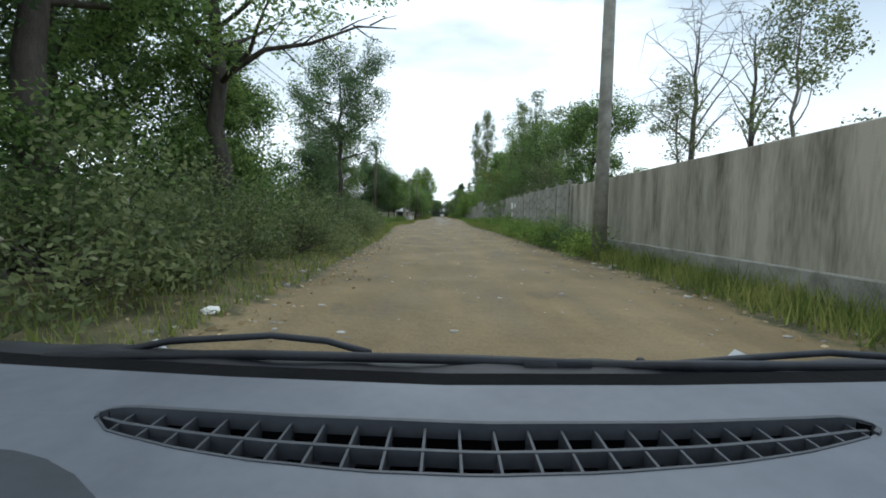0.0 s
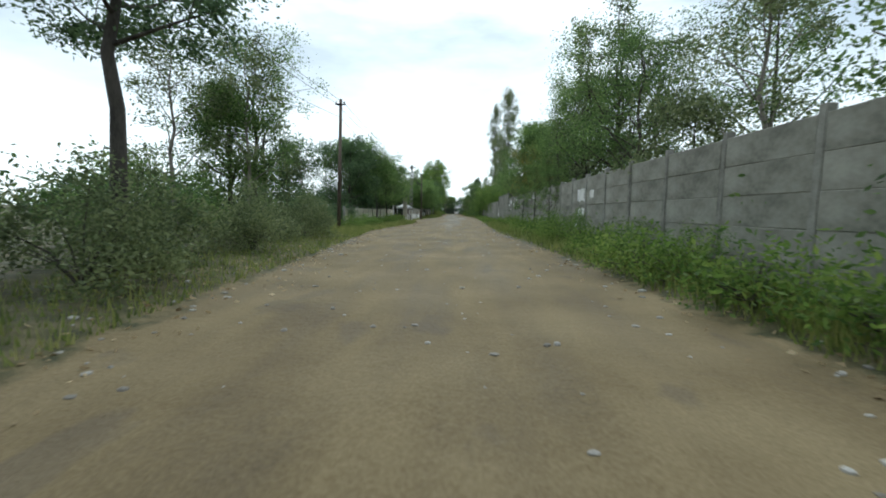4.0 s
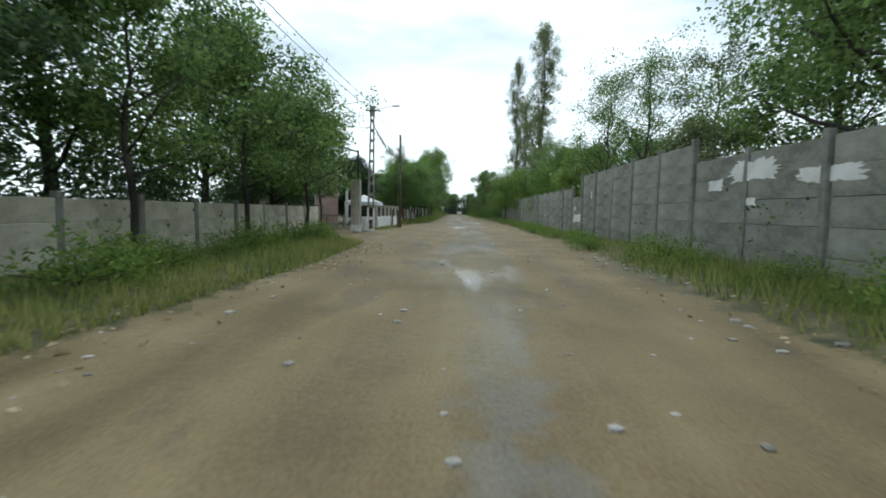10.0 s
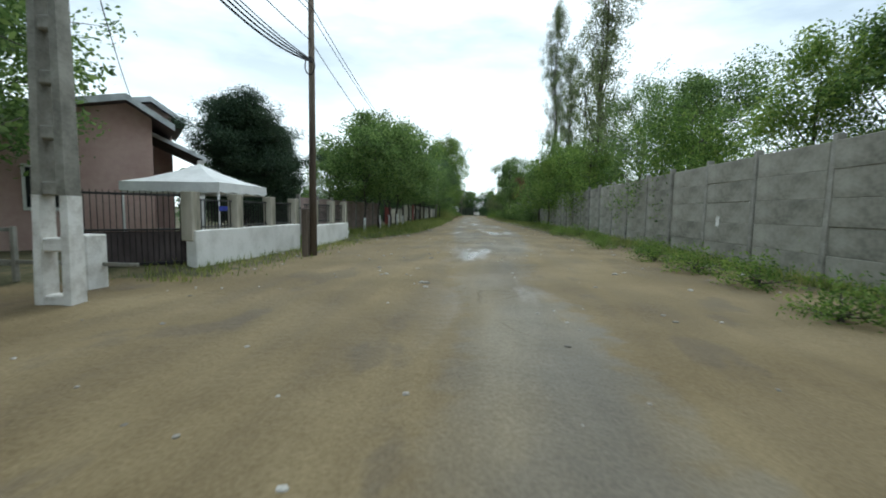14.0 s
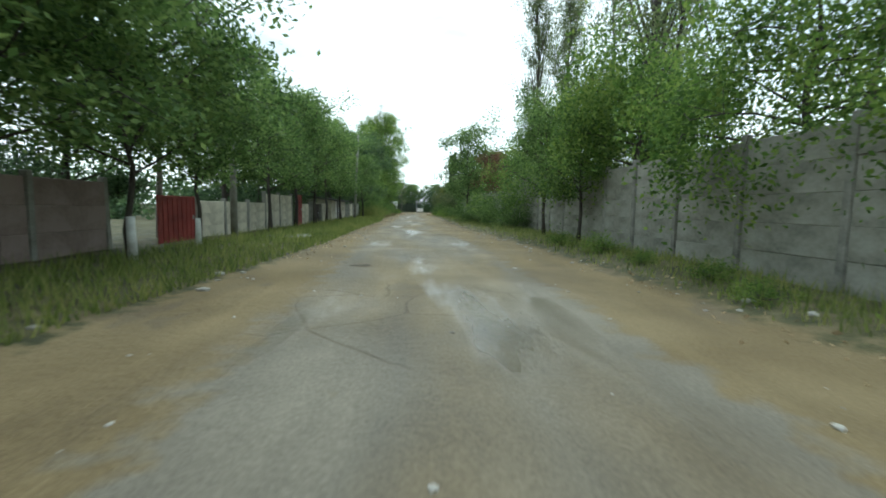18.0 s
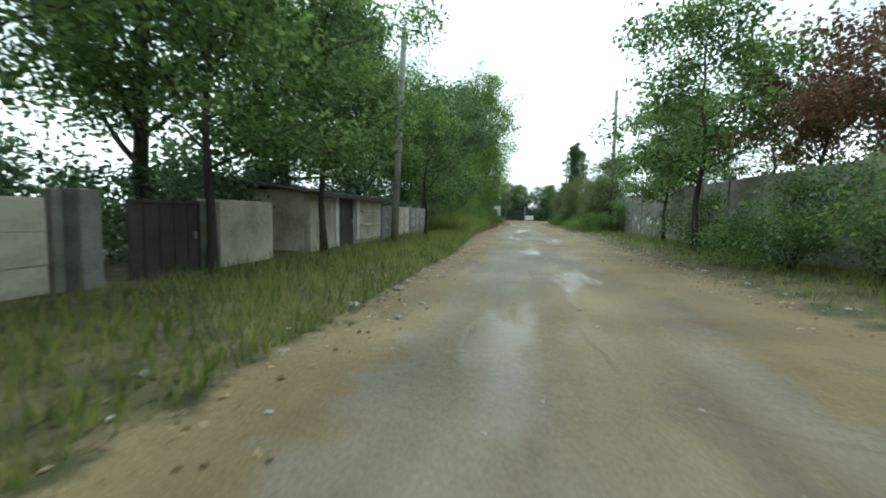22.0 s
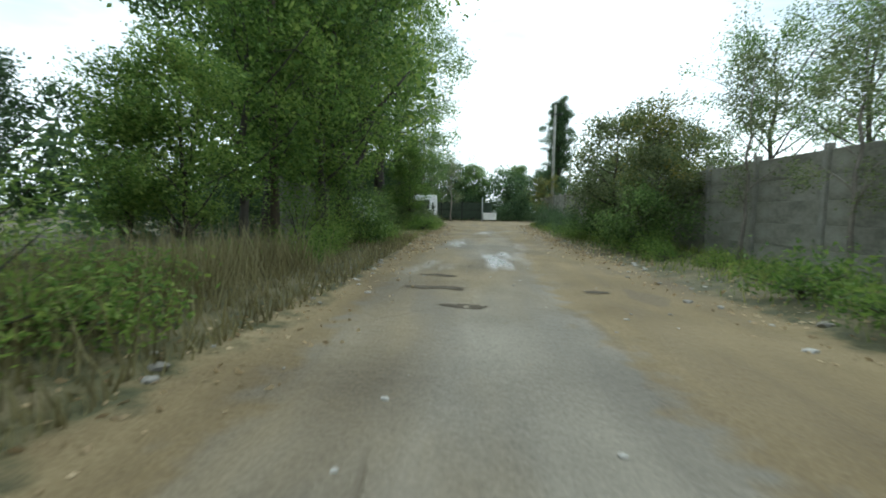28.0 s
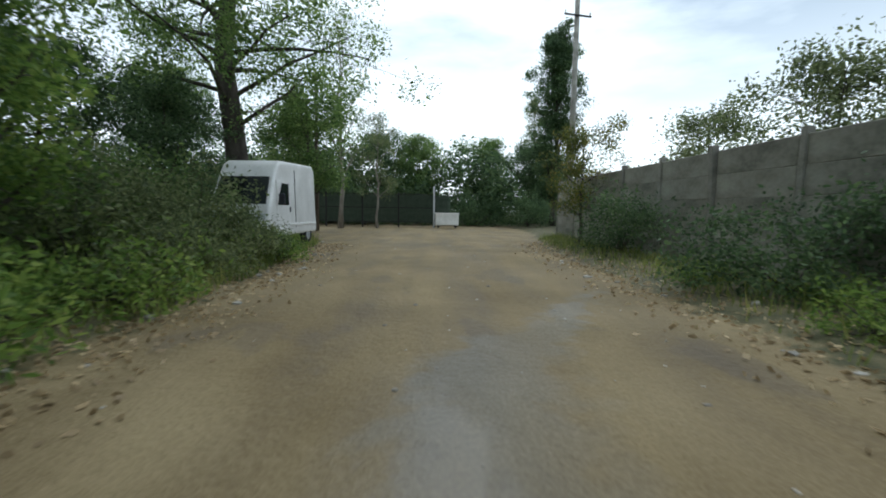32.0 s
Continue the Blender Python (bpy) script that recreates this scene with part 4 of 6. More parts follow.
for dx, z, sg in ((-0.25, 7.4, 0.5), (0.25, 7.4, 0.6), (0.0, 6.6, 0.9)):
    wire((-6.8 + dx, -16, z + 0.2), (-6.8 + dx, 41.8, z), sg + 0.5)
    wire((-6.8 + dx, 41.8, z), (-6.1 + dx, 73.2, z - 0.5), sg)
    wire((-6.1 + dx, 73.2, z - 0.5), (-5.6 + dx * 0.3, 79.85, z - 1.0), 0.08)
    wire((-5.6 + dx * 0.3, 79.85, z - 1.0), (-7.6 + dx * 0.4, 104.6, z - 0.8), sg * 0.7)
    wire((-7.6 + dx * 0.4, 104.6, z - 0.8), (-7.4 + dx * 0.4, 128.8, z - 0.1), sg * 0.8)
for k in range(4):
    wire((-6.2 + 0.06 * k, 73.2, 6.1 - 0.12 * k), (-5.62 + 0.02 * k, 79.8, 5.15 - 0.03 * k), 0.28 + 0.07 * k, 0.013 + 0.003 * k, "thick black cable sagging between two poles")
wire((-13.5, 66.0, 5.8), (-6.3, 73.2, 5.9), 0.3, 0.016)
wire((-14.0, 70.0, 6.6), (-6.3, 73.2, 6.8), 0.3)
wire((-14.0, 84.0, 4.9), (-6.2, 73.4, 6.2), 0.35)
round_pole("utility_pole", "wooden pole behind the first wires", -6.8, -16.2, 8.0, 0.12, M_WOODPOLE, (0, 0), ((7.5, 0.6, 0),))
wire((-13.5, 65.9, 0.0), (-13.5, 66.0, 5.8), 0.0, 0.05, "thin steel wire stay mast")

# ---- end of the lane: corrugated fence, van, barrier fence, white box ----
cf = tagged(new("corrugated_fence"), "pale corrugated sheet fence on a low plinth", "fence")
cf.matrix_basis = pose(-9.1, 171.3, 0, 0, 0, 3)
for k in range(6):
    vs, fs = [], []
    w, m = 0.96, 65
    for i in range(m):
        y, x = -2.9 + k * 0.97 + w * i / (m - 1), 0.022 * math.sin(i / (m - 1) * 6.283 * 8) + 0.012 * (k % 2)
        vs += [(x, y, 0.64), (x, y, 1.8 - 0.03 * (k % 3)), (x - 0.006, y, 0.64), (x - 0.006, y, 1.8 - 0.03 * (k % 3))]
    for i in range(m - 1):
        a, c = 4 * i, 4 * i + 4
        fs += [(a, c, c + 1, a + 1), (a + 2, a + 3, c + 3, c + 2), (a + 1, c + 1, c + 3, a + 3)]
    put("sheet", mesh_of("sheet", vs, fs, M_SHEET, True), cf)
for k in range(7):
    put("post", box_me("post", 0.08, 0.08, 1.85, M_CONC_POST, 0.01), cf, pose(-0.08, -2.9 + k * 0.97, -0.05))
# plinth dark from soil and from shade painted into its colour
put("plinth", box_me("plinth", 0.16, 5.9, 0.42, M_SOIL_SHADE, 0.02), cf, pose(-0.12, 0, -0.05))

bf = tagged(new("fence_end"), "dark mesh fence and gate across the end", "fence", kind="structure")
for i in range(5):
    put("post", box_me("post", 0.1, 0.1, 2.45, M_DARK, 0.008), bf, pose(-13.2 + 2.55 * i, 203.5, 0))
    if i == 4:
        break
    xc = -13.2 + 2.55 * i + 1.27
    for z in (0.35, 1.35, 2.3):
        put("rail", box_me("rail", 2.45, 0.05, 0.05, M_DARK, 0.004), bf, pose(xc, 203.5, z))
    put("sheet", box_me("sheet", 2.45, 0.012, 1.9, M_FENCE, 0.0), bf, pose(xc, 203.53, 0.37))
    for j in range(17):
        put("bar", box_me("bar", 0.02, 0.02, 1.95, M_DARK, 0.0) if (i, j) == (0, 0) else bpy.data.meshes["bar_end"], bf, pose(xc - 1.15 + j * 0.144, 203.5, 0.37))
        if (i, j) == (0, 0):
            bf.children[-1].data.name = "bar_end"
wb = tagged(new("white_cabinet"), "white weathered box beside the gate post", "box")
wb.matrix_basis = pose(-2.15, 202.6, 0.1, 0, 0, 4)
put("body", box_me("body", 1.55, 0.7, 0.78, M_WHITE, 0.03), wb, pose(0, 0, 0.12))
put("lid", box_me("lid", 1.62, 0.78, 0.07, M_WHITE, 0.02), wb, pose(0, 0, 0.9))
for s in (-1, 1):
    put("foot", box_me("foot", 0.12, 0.6, 0.2, M_DARK, 0.01), wb, pose(s * 0.6, 0, -0.05))
box("gate_post", -3.05, 203.2, 0, 0.12, 0.12, 2.9, M_STEEL, None, 0.01)
tagged(bpy.data.objects["gate_post"], "thin pale metal gate post", "post")

# ---- trees and bushes ----
T_LONE = tree("roadside_tree", "full-crowned roadside tree over a bare forked trunk", 8.6, 11, 0.17, 24, 0.46, 2.7, 0.28, 5, 0.55, 150, 0.105, M_LEAF_DARK)
place(T_LONE, [(-5.9, 24.0, 20, 1.0)])
T_AIRY = tree("airy_tree", "airy small-leaved tree behind the wall, sky between its twigs", 7.4, 41, 0.12, 20, 0.28, 2.2, 0.75, 4, 0.55, 70, 0.10, M_LEAF)
place(T_AIRY, [(7.0, 33.2, 40, 0.95), (6.9, 39.5, 140, 1.0), (7.4, 36.4, 250, 1.15), (7.4, 49.4, 200, 0.9), (8.2, 46.5, 60, 1.2), (7.6, 43.2, 300, 1.1), (9.6, 30.0, 120, 1.0), (-8.6, 35.0, 70, 1.0), (7.6, 135.0, 10, 0.8), (7.2, 147.2, 90, 0.75), (7.0, 166.0, 200, 0.98), (6.6, 161.5, 310, 0.85), (8.0, 153.0, 20, 0.85), (4.6, 46.6, 60, 0.32, 0.36), (4.55, 41.5, 10, 0.3, 0.5), (4.6, 37.6, 220, 0.34, 0.42), (6.6, 72.0, 70, 1.0), (6.8, 67.6, 160, 0.98), (8.4, 75.0, 10, 0.72), (7.5, 93.0, 140, 1.0), (7.2, 89.6, 20, 0.85), (7.0, 119.0, 260, 0.85)])
place(tree("dark_plum", "dark-leaved small plum tree in the hedge", 3.5, 42, 0.07, 20, 0.12, 1.25, 0.9, 4, 0.42, 110, 0.08, M_LEAF_DARK), [(-5.1, 16.1, 0, 0.85), (-14.5, 53.0, 60, 1.7), (-12.8, 43.5, 200, 1.0)])
T_PALE = tree("pale_willow", "tall pale half-bare willow leaning over the lane edge", 16.5, 43, 0.2, 40, 0.22, 3.4, 1.7, 4, 0.7, 26, 0.10, M_LEAF_GREY, M_BARK_PALE)
place(T_PALE, [(-8.6, 163.6, 0, 1.0), (-9.0, 200.5, 90, 0.75)])
T_BROAD = tree("broadleaf_tree", "full dark green roadside tree", 7.0, 12, 0.17, 18, 0.25, 2.3, 0.4, 4, 0.75, 150, 0.14, M_LEAF)
place(T_BROAD, [(-10.2, 57.5, 0, 1.0), (-9.2, 33.9, 50, 0.78), (-8.6, 2.0, 30, 0.95), (-7.7, 14.6, 210, 0.85), (-8.8, 17.2, 330, 0.75), (-9.2, 10.2, 130, 1.1), (-12.6, 74.6, 20, 0.7), (6.8, 142, 200, 1.0), (7.2, 57.0, 10, 1.18), (7.6, 53.0, 100, 1.1), (8.4, 79.5, 30, 0.74), (9.4, 73.5, 260, 0.68), (6.9, 21.0, 300, 0.83), (-9.5, 195, 0, 0.9), (-4.5, 212, 90, 1.0), (2, 214, 200, 1.0), (-9.6, 62.5, 140, 0.9), (9.0, 60.5, 200, 0.95), (-10.2, 94.2, 80, 0.6), (8.4, 88.0, 310, 0.9),
                (-10.4, 110.5, 30, 0.85), (-10.6, 122, 190, 1.15), (-9.9, 131.2, 250, 1.15), (-10.5, 147, 250, 1.3), (-10.2, 163.2, 15, 1.3), (-10.4, 133.5, 75, 1.1)])
T_DARK = tree("dark_tree", "dense dark broadleaf tree with low crown", 6.2, 13, 0.15, 18, 0.18, 2.2, 0.3, 4, 0.75, 150, 0.14, M_LEAF_DARK)
place(T_DARK, [(-14.8, 177.2, 70, 1.5), (-16.2, 181.5, 200, 1.55), (-9.2, 53.2, 0, 1.0), (-8.8, 6.2, 60, 1.05), (-10.5, 13.5, 190, 1.0), (-8, 213, 40, 1.15), (5.5, 212, 160, 1.0), (-15.5, 212, 200, 1.2), (-9.4, 67.0, 200, 0.85), (9.6, 41.5, 120, 0.8), (-11.0, 116.5, 45, 0.95),
               (-9.8, 97.0, 300, 0.65), (-11.2, 128.5, 120, 1.2), (-11.5, 139.5, 10, 1.1), (-9.0, 143.6, 60, 1.4), (-11.8, 152.5, 100, 0.5), (-12.2, 156.5, 200, 0.55), (8.4, 106.5, 220, 0.85), (-10.3, 101.5, 20, 0.8), (-11.8, 187.0, 10, 0.72), (-12.8, 183.6, 100, 0.75), (-14.2, 190.5, 200, 0.9)])
# thicket takes the paler leaf, haze put into its colour
place(tree("dark_thicket", "dense small tree by the wall, leaves paled for haze", 4.6, 28, 0.1, 18, 0.08, 1.6, 0.4, 4, 0.65, 90, 0.13, M_LEAF_GREY), [(2.2, 167.8, 0, 1.0), (2.3, 163.6, 100, 0.62), (3.6, 149.4, 40, 1.05), (3.5, 151.6, 220, 0.8), (2.7, 170.4, 100, 0.5), (2.8, 171.6, 200, 0.48), (7.6, 178.5, 40, 1.15), (7.2, 183.5, 140, 1.0), (7.8, 174.0, 250, 1.1), (6.9, 188.5, 10, 0.95), (6.6, 62.5, 30, 0.8), (6.8, 28.8, 90, 0.85), (6.7, 52.8, 210, 0.85)])
T_LOOSE = tree("slender_tree", "sparse slender tree with thin leaves", 7.6, 14, 0.10, 14, 0.25, 1.6, 0.9, 3, 0.55, 70, 0.12, M_LEAF_GREY, M_BARK_PALE)
place(T_LOOSE, [(7.4, 27.0, 0, 0.95), (-8.1, 33.3, 20, 0.95), (-9.6, 31.0, 240, 0.9), (11.2, 14.5, 60, 1.05), (9.0, 17.5, 200, 0.8), (8.4, 35.0, 90, 1.0), (-12.8, 51.5, 200, 0.72), (7.6, 54.5, 60, 0.8), (8.8, 66.0, 300, 0.95), (10.5, 70.5, 15, 0.72), (11.0, 78, 75, 0.68),
                (7.2, 97.5, 120, 1.0), (-12.5, 57, 45, 0.85), (3.1, 160.4, 70, 0.6), (3.1, 157.3, 250, 0.55), (-9.6, 104.2, 10, 1.1), (-6.8, 201.5, 50, 0.9), (-13, 205.5, 100, 1.1)])
T_FRUIT = tree("fruit_tree", "low fruit tree with whitewashed trunk", 4.6, 15, 0.06, 20, 0.30, 1.9, 0.35, 4, 0.62, 120, 0.12, M_LEAF, whitewash=0.75)
place(T_FRUIT, [(-7.05, 90.6, 0, 0.98), (-6.75, 92.6, 100, 1.15), (-6.8, 95.6, 220, 1.15), (-6.9, 98.6, 40, 1.2), (-7.0, 101.4, 300, 1.0)], group="whitewashed fruit trees")
T_PLUM = tree("plum_tree", "low leafy tree with thin dark trunk", 5.0, 16, 0.08, 16, 0.3, 1.9, 0.5, 4, 0.6, 110, 0.12, M_LEAF)
place(T_PLUM, [(-7.8, 109.1, 0, 1.15), (-7.8, 112.9, 80, 1.2), (-7.7, 116.6, 200, 1.2), (-7.6, 124.2, 310, 1.2), (-7.9, 120.6, 20, 1.15), (3.7, 136.0, 200, 1.1), (-7.4, 60.8, 30, 1.1), (-7.2, 65.2, 120, 1.05), (-7.6, 56.6, 60, 1.1),
               (-7.2, 133.6, 40, 1.05), (4.5, 105.0, 100, 0.9), (4.3, 108.8, 250, 1.0), (2.95, 129.9, 200, 1.45), (-10.0, 69.4, 250, 1.0), (-9.6, 74.1, 60, 1.15), (-11.2, 76.6, 170, 1.05), (-10.6, 71.6, 20, 1.2)])
# poplar leaves paler and greyer, distance haze put into the colour
T_POPLAR = tree("poplar_tree", "tall narrow feathery green poplar", 21, 17, 0.3, 64, 0.08, 4.0, 2.6, 4, 0.72, 72, 0.16, M_LEAF_GREY)
place(T_POPLAR, [(9.6, 110, 0, 0.9, 1.15), (9.0, 121, 90, 0.62, 0.84), (8.3, 127, 200, 0.66, 1.18), (12, 240, 10, 0.8)])
place(tree("column_poplar", "dense dark columnar poplar beyond the wall end", 14.2, 44, 0.24, 60, 0.06, 2.3, 1.9, 4, 0.6, 170, 0.14, M_LEAF_DARK), [(6.7, 208.0, 0, 1.05, 1.0)])
T_THIN = tree("young_poplar", "thin half-bare poplar with upright twigs", 11, 18, 0.1, 26, 0.2, 1.1, 3.0, 2, 0.45, 34, 0.13, M_LEAF_GREY)
place(T_THIN, [(6.7, 39.4, 30, 0.95), (7.0, 42.2, 100, 1.05), (7.3, 36.8, 260, 1.0), (6.6, 45.5, 180, 0.85), (10.5, 50.5, 0, 0.95), (12, 55, 120, 1.0), (11, 45, 60, 0.8), (8.6, 106.5, 10, 1.3), (9.2, 114.0, 70, 1.35)])
T_BARE = tree("bare_tree", "dead bare tree with upright branches", 9.0, 19, 0.18, 16, 0.4, 2.6, 1.3, 9, 0.5, 0, 0.1, bark=M_BARK)
place(T_BARE, [(13.2, 24.0, 0, 1.25), (17.4, 25.8, 90, 1.3), (-14.5, 48.5, 200, 0.95), (-15.5, 45.5, 60, 0.8)])
T_BIG = tree("big_tree", "big old tree with thick dark trunk", 11.5, 20, 0.34, 20, 0.42, 4.0, 0.35, 4, 0.8, 90, 0.15, M_LEAF)
place(T_BIG, [(-6.3, 12.1, 0, 0.9), (-7.2, 7.6, 120, 0.95), (-11.2, 177.4, 250, 1.35, 1.1), (-10.3, 179.3, 80, 1.35, 1.05), (-12.5, 168.5, 190, 1.0)])
T_OLD = tree("old_willow", "old spreading tree with dark trunk and drooping twigs", 20, 21, 0.48, 46, 0.2, 5.0, 0.3, 8, 0.8, 85, 0.16, M_LEAF, hang=0.3)
place(T_OLD, [(-10.9, 189.9, 0, 1.0), (-24, 210, 100, 0.6)])
T_TALL = tree("tall_leafy_tree", "tall dense green tree with low branches", 11, 27, 0.22, 26, 0.12, 3.1, 0.6, 4, 0.95, 140, 0.16, M_LEAF_FRESH)
place(T_TALL, [(-8.2, 164.6, 90, 1.35), (-11.6, 170.6, 200, 1.3), (-12.0, 174.0, 300, 1.0), (-11.8, 166.5, 40, 0.95)])
T_VINE = tree("hanging_tree", "tree with drooping branches over the wall", 5.6, 22, 0.12, 18, 0.35, 2.2, 0.5, 4, 0.6, 150, 0.12, M_LEAF_FRESH, hang=0.6)
place(T_VINE, [(5.3, 117.4, 250, 0.9), (5.8, 103.6, 0, 1.1), (5.9, 97.4, 120, 1.0), (6.0, 113.5, 60, 0.95), (6.6, 85.5, 200, 0.85)])
T_THUJA = tree("cypress_tree", "dense dark conical cypress", 6.8, 23, 0.14, 56, 0.03, 1.75, 0.8, 5, 0.58, 300, 0.10, M_LEAF_CYPRESS, narrow=0.35)
place(T_THUJA, [(-10.2, 84.4, 0, 0.92, 0.70), (-10.0, 86.2, 120, 0.8, 0.6), (-11.2, 89.4, 90, 0.75, 0.62)])
T_TURN = tree("turning_tree", "tree with yellowing leaves behind the wall", 5.0, 24, 0.1, 15, 0.25, 1.8, 0.6, 4, 0.6, 90, 0.12, M_LEAF_YELLOW)
place(T_TURN, [(6.7, 50.8, 0, 1.0), (6.9, 63.4, 140, 0.7), (2.5, 164.2, 60, 0.75), (2.2, 188, 100, 0.7)])
T_FRESH = tree("bright_tree", "bright green leafy roadside tree", 6.5, 25, 0.12, 18, 0.15, 1.9, 0.8, 4, 0.7, 130, 0.13, M_LEAF_FRESH)
place(T_FRESH, [(-8.0, 162.0, 95, 1.1), (-7.4, 149.5, 0, 0.6), (-8.3, 156.4, 90, 0.52), (-9.3, 156.4, 200, 0.48), (-8.4, 158.6, 300, 0.95), (6.8, 108, 10, 0.9), (7.0, 80, 60, 0.72), (6.8, 74.5, 160, 0.66), (-7.8, 177, 40, 0.7)])

B_DUSTY = bush("roadside_bush", "dusty grey-green roadside bush", 2.2, 2.8, 31, 3600, 0.11, M_LEAF_GREY, 20)
place(B_DUSTY, [(-7.9, 178.4, 30, 0.85), (-9.3, 180.6, 120, 1.05), (-7.75, 181.2, 20, 0.9), (-6.95, 181.7, 200, 0.55), (-8.9, 180.0, 130, 0.95), (-10.4, 176.6, 60, 0.95), (-7.2, 179.4, 80, 0.6), (-4.0, 11.9, 60, 0.8), (-3.9, 7.4, 210, 0.72), (-4.3, 17.0, 140, 0.8), (-4.7, 21.8, 20, 0.8), (-5.2, 27.6, 250, 0.8), (-5.9, 33.0, 330, 0.75), (-4.6, 5.2, 0, 1.0), (-5.0, 9.4, 120, 1.0), (-4.6, 14.6, 40, 0.95), (-5.4, 19.0, 200, 0.95), (-6.0, 24.6, 300, 0.95), (-6.6, 30.4, 70, 0.9), (-7.2, 35.2, 150, 0.95),
                (-8.2, 39.8, 20, 0.9), (-9.5, 44.2, 100, 0.9)])
B_GREEN = bush("green_bush", "leafy dark green bush by the lane", 2.8, 3.0, 32, 3800, 0.12, M_LEAF, 20)
place(B_GREEN, [(-6.6, 3.0, 0, 1.1), (-6.9, 7.0, 90, 1.2), (-6.8, 11.4, 200, 1.35), (-7.2, 16.2, 310, 1.25), (-6.4, 13.8, 40, 1.2), (-7.6, 21.2, 60, 1.0), (-8.4, 27.6, 10, 1.0), (-9.2, 33.4, 220, 0.95),
                (7.0, 24.0, 30, 1.0), (7.2, 21.0, 160, 1.0), (7.0, 30.5, 50, 1.05), (7.3, 38.0, 250, 1.1), (7.2, 44.0, 20, 1.1), (6.9, 57.5, 200, 1.0), (7.4, 72.0, 330, 1.05),
                (7.2, 78.0, 80, 1.0), (7.0, 84.0, 10, 1.0), (-7.6, 146.8, 0, 1.05), (-7.2, 163.8, 120, 0.7), (-8.6, 141.2, 30, 0.7), (-8.2, 145.6, 200, 0.75), (-6.7, 182.6, 10, 0.3), (-8.1, 182.3, 140, 0.62), (-9.9, 182.4, 60, 0.95), (2.5, 150.0, 200, 0.85), (2.6, 153.0, 40, 0.5), (1.7, 162.8, 310, 0.8),
                (2.0, 169.5, 70, 0.85), (-9.4, 178.5, 20, 0.9), (3.5, 146.0, 10, 0.9), (4.2, 118.6, 0, 0.9), (4.2, 114.8, 100, 0.8), (3.3, 125.2, 40, 0.95), (3.4, 130.2, 160, 0.8), (3.7, 122.0, 260, 0.9)])
B_DARK = bush("shrub", "dense dark green roadside shrub", 2.4, 3.2, 33, 3600, 0.12, M_LEAF_DARK, 18)
place(B_DARK, [(-11.0, 56.0, 10, 1.45), (-11.0, 60.5, 100, 1.5), (-10.9, 64.8, 220, 1.4), (-11.2, 50.2, 40, 1.5), (-9.4, 45.6, 70, 0.9), (-9.0, 48.6, 170, 0.8), (-10.6, 69.5, 20, 1.1), (-14, 149, 0, 1.3), (-14.5, 156, 90, 1.3), (-15, 143, 200, 1.2), (-14, 164, 40, 1.2),(-9.5, 14.0, 0, 1.2), (-10.5, 22.0, 90, 1.2), (-11.5, 37.5, 200, 1.1), (-11.0, 42.5, 30, 1.0), (6.9, 34.0, 60, 1.0), (7.2, 67.0, 100, 1.0),
               (-11.6, 188.5, 60, 1.2), (-8.5, 207, 90, 1.3), (-3.8, 208, 200, 1.25), (0.6, 208, 10, 1.2), (4.0, 205, 60, 1.2), (-14, 208, 130, 1.4), (2.0, 178.5, 140, 0.8), (2.2, 184.5, 40, 0.85),
               (1.6, 174.0, 250, 0.6), (-17, 202, 20, 1.4), (4.3, 15.5, 70, 0.42), (4.2, 17.3, 10, 0.36), (7.5, 200, 90, 1.2), (7.0, 190, 20, 1.2), (6.5, 180, 140, 1.1), (6.0, 172, 200, 1.1), (-11.9, 170.0, 20, 1.35), (-11.8, 173.6, 130, 1.4), (-11.6, 166.4, 250, 1.35), (-12.0, 121.5, 30, 1.3), (-12.2, 126.0, 90, 1.4), (-12.4, 131.0, 200, 1.4), (-12.0, 114.5, 300, 1.3)])
B_FRESH = bush("tall_weeds", "tall bright yellow-green weeds by the lane", 1.9, 2.2, 36, 2600, 0.1, M_LEAF_FRESH, 18, 0.3)
place(B_FRESH, [(-7.7, 159.8, 10, 1.1), (-7.8, 163.4, 200, 1.15), (-7.9, 166.4, 120, 1.0), (4.3, 16.6, 40, 0.7), (4.3, 30.6, 10, 0.62), (4.4, 33.0, 90, 0.75), (4.3, 35.2, 200, 0.6), (4.4, 38.4, 300, 0.5), (4.35, 23.4, 30, 0.55), (4.4, 26.8, 150, 0.6), (-7.6, 147.0, 100, 0.9), (-7.0, 148.2, 220, 0.95), (-7.0, 152.0, 30, 0.9), (1.9, 147.5, 60, 0.8), (2.0, 152.8, 160, 0.75), (-7.4, 176.3, 60, 0.6)])
T_RED = tree("flowering_tree", "tree with rusty red flower heads behind the wall", 4.6, 34, 0.09, 15, 0.45, 1.7, 0.5, 4, 0.55, 110, 0.12, M_LEAF_RED)
place(T_RED, [(5.5, 124.8, 0, 1.0), (5.6, 128.4, 100, 1.05)])
B_WEED = bush("weed_clump", "green weeds growing along the wall foot", 0.8, 1.3, 35, 800, 0.105, M_LEAF_FRESH, 12, 0.35)
wr = random.Random(5)
spots = [(3.9 + wr.uniform(0, 0.7), 12.5 + i * 1.35 + wr.uniform(-0.4, 0.4), wr.uniform(0, 360), wr.uniform(0.7, 1.25)) for i in range(31)]
spots += [(wr.uniform(3.2, 4.4), 55 + i * 2.1 + wr.uniform(-0.6, 0.6), wr.uniform(0, 360), wr.uniform(0.45, 0.9)) for i in range(24)]
spots += [(wr.uniform(-7.7, -6.1), 43.5 + i * 0.85, wr.uniform(0, 360), wr.uniform(0.5, 1.1)) for i in range(28)]
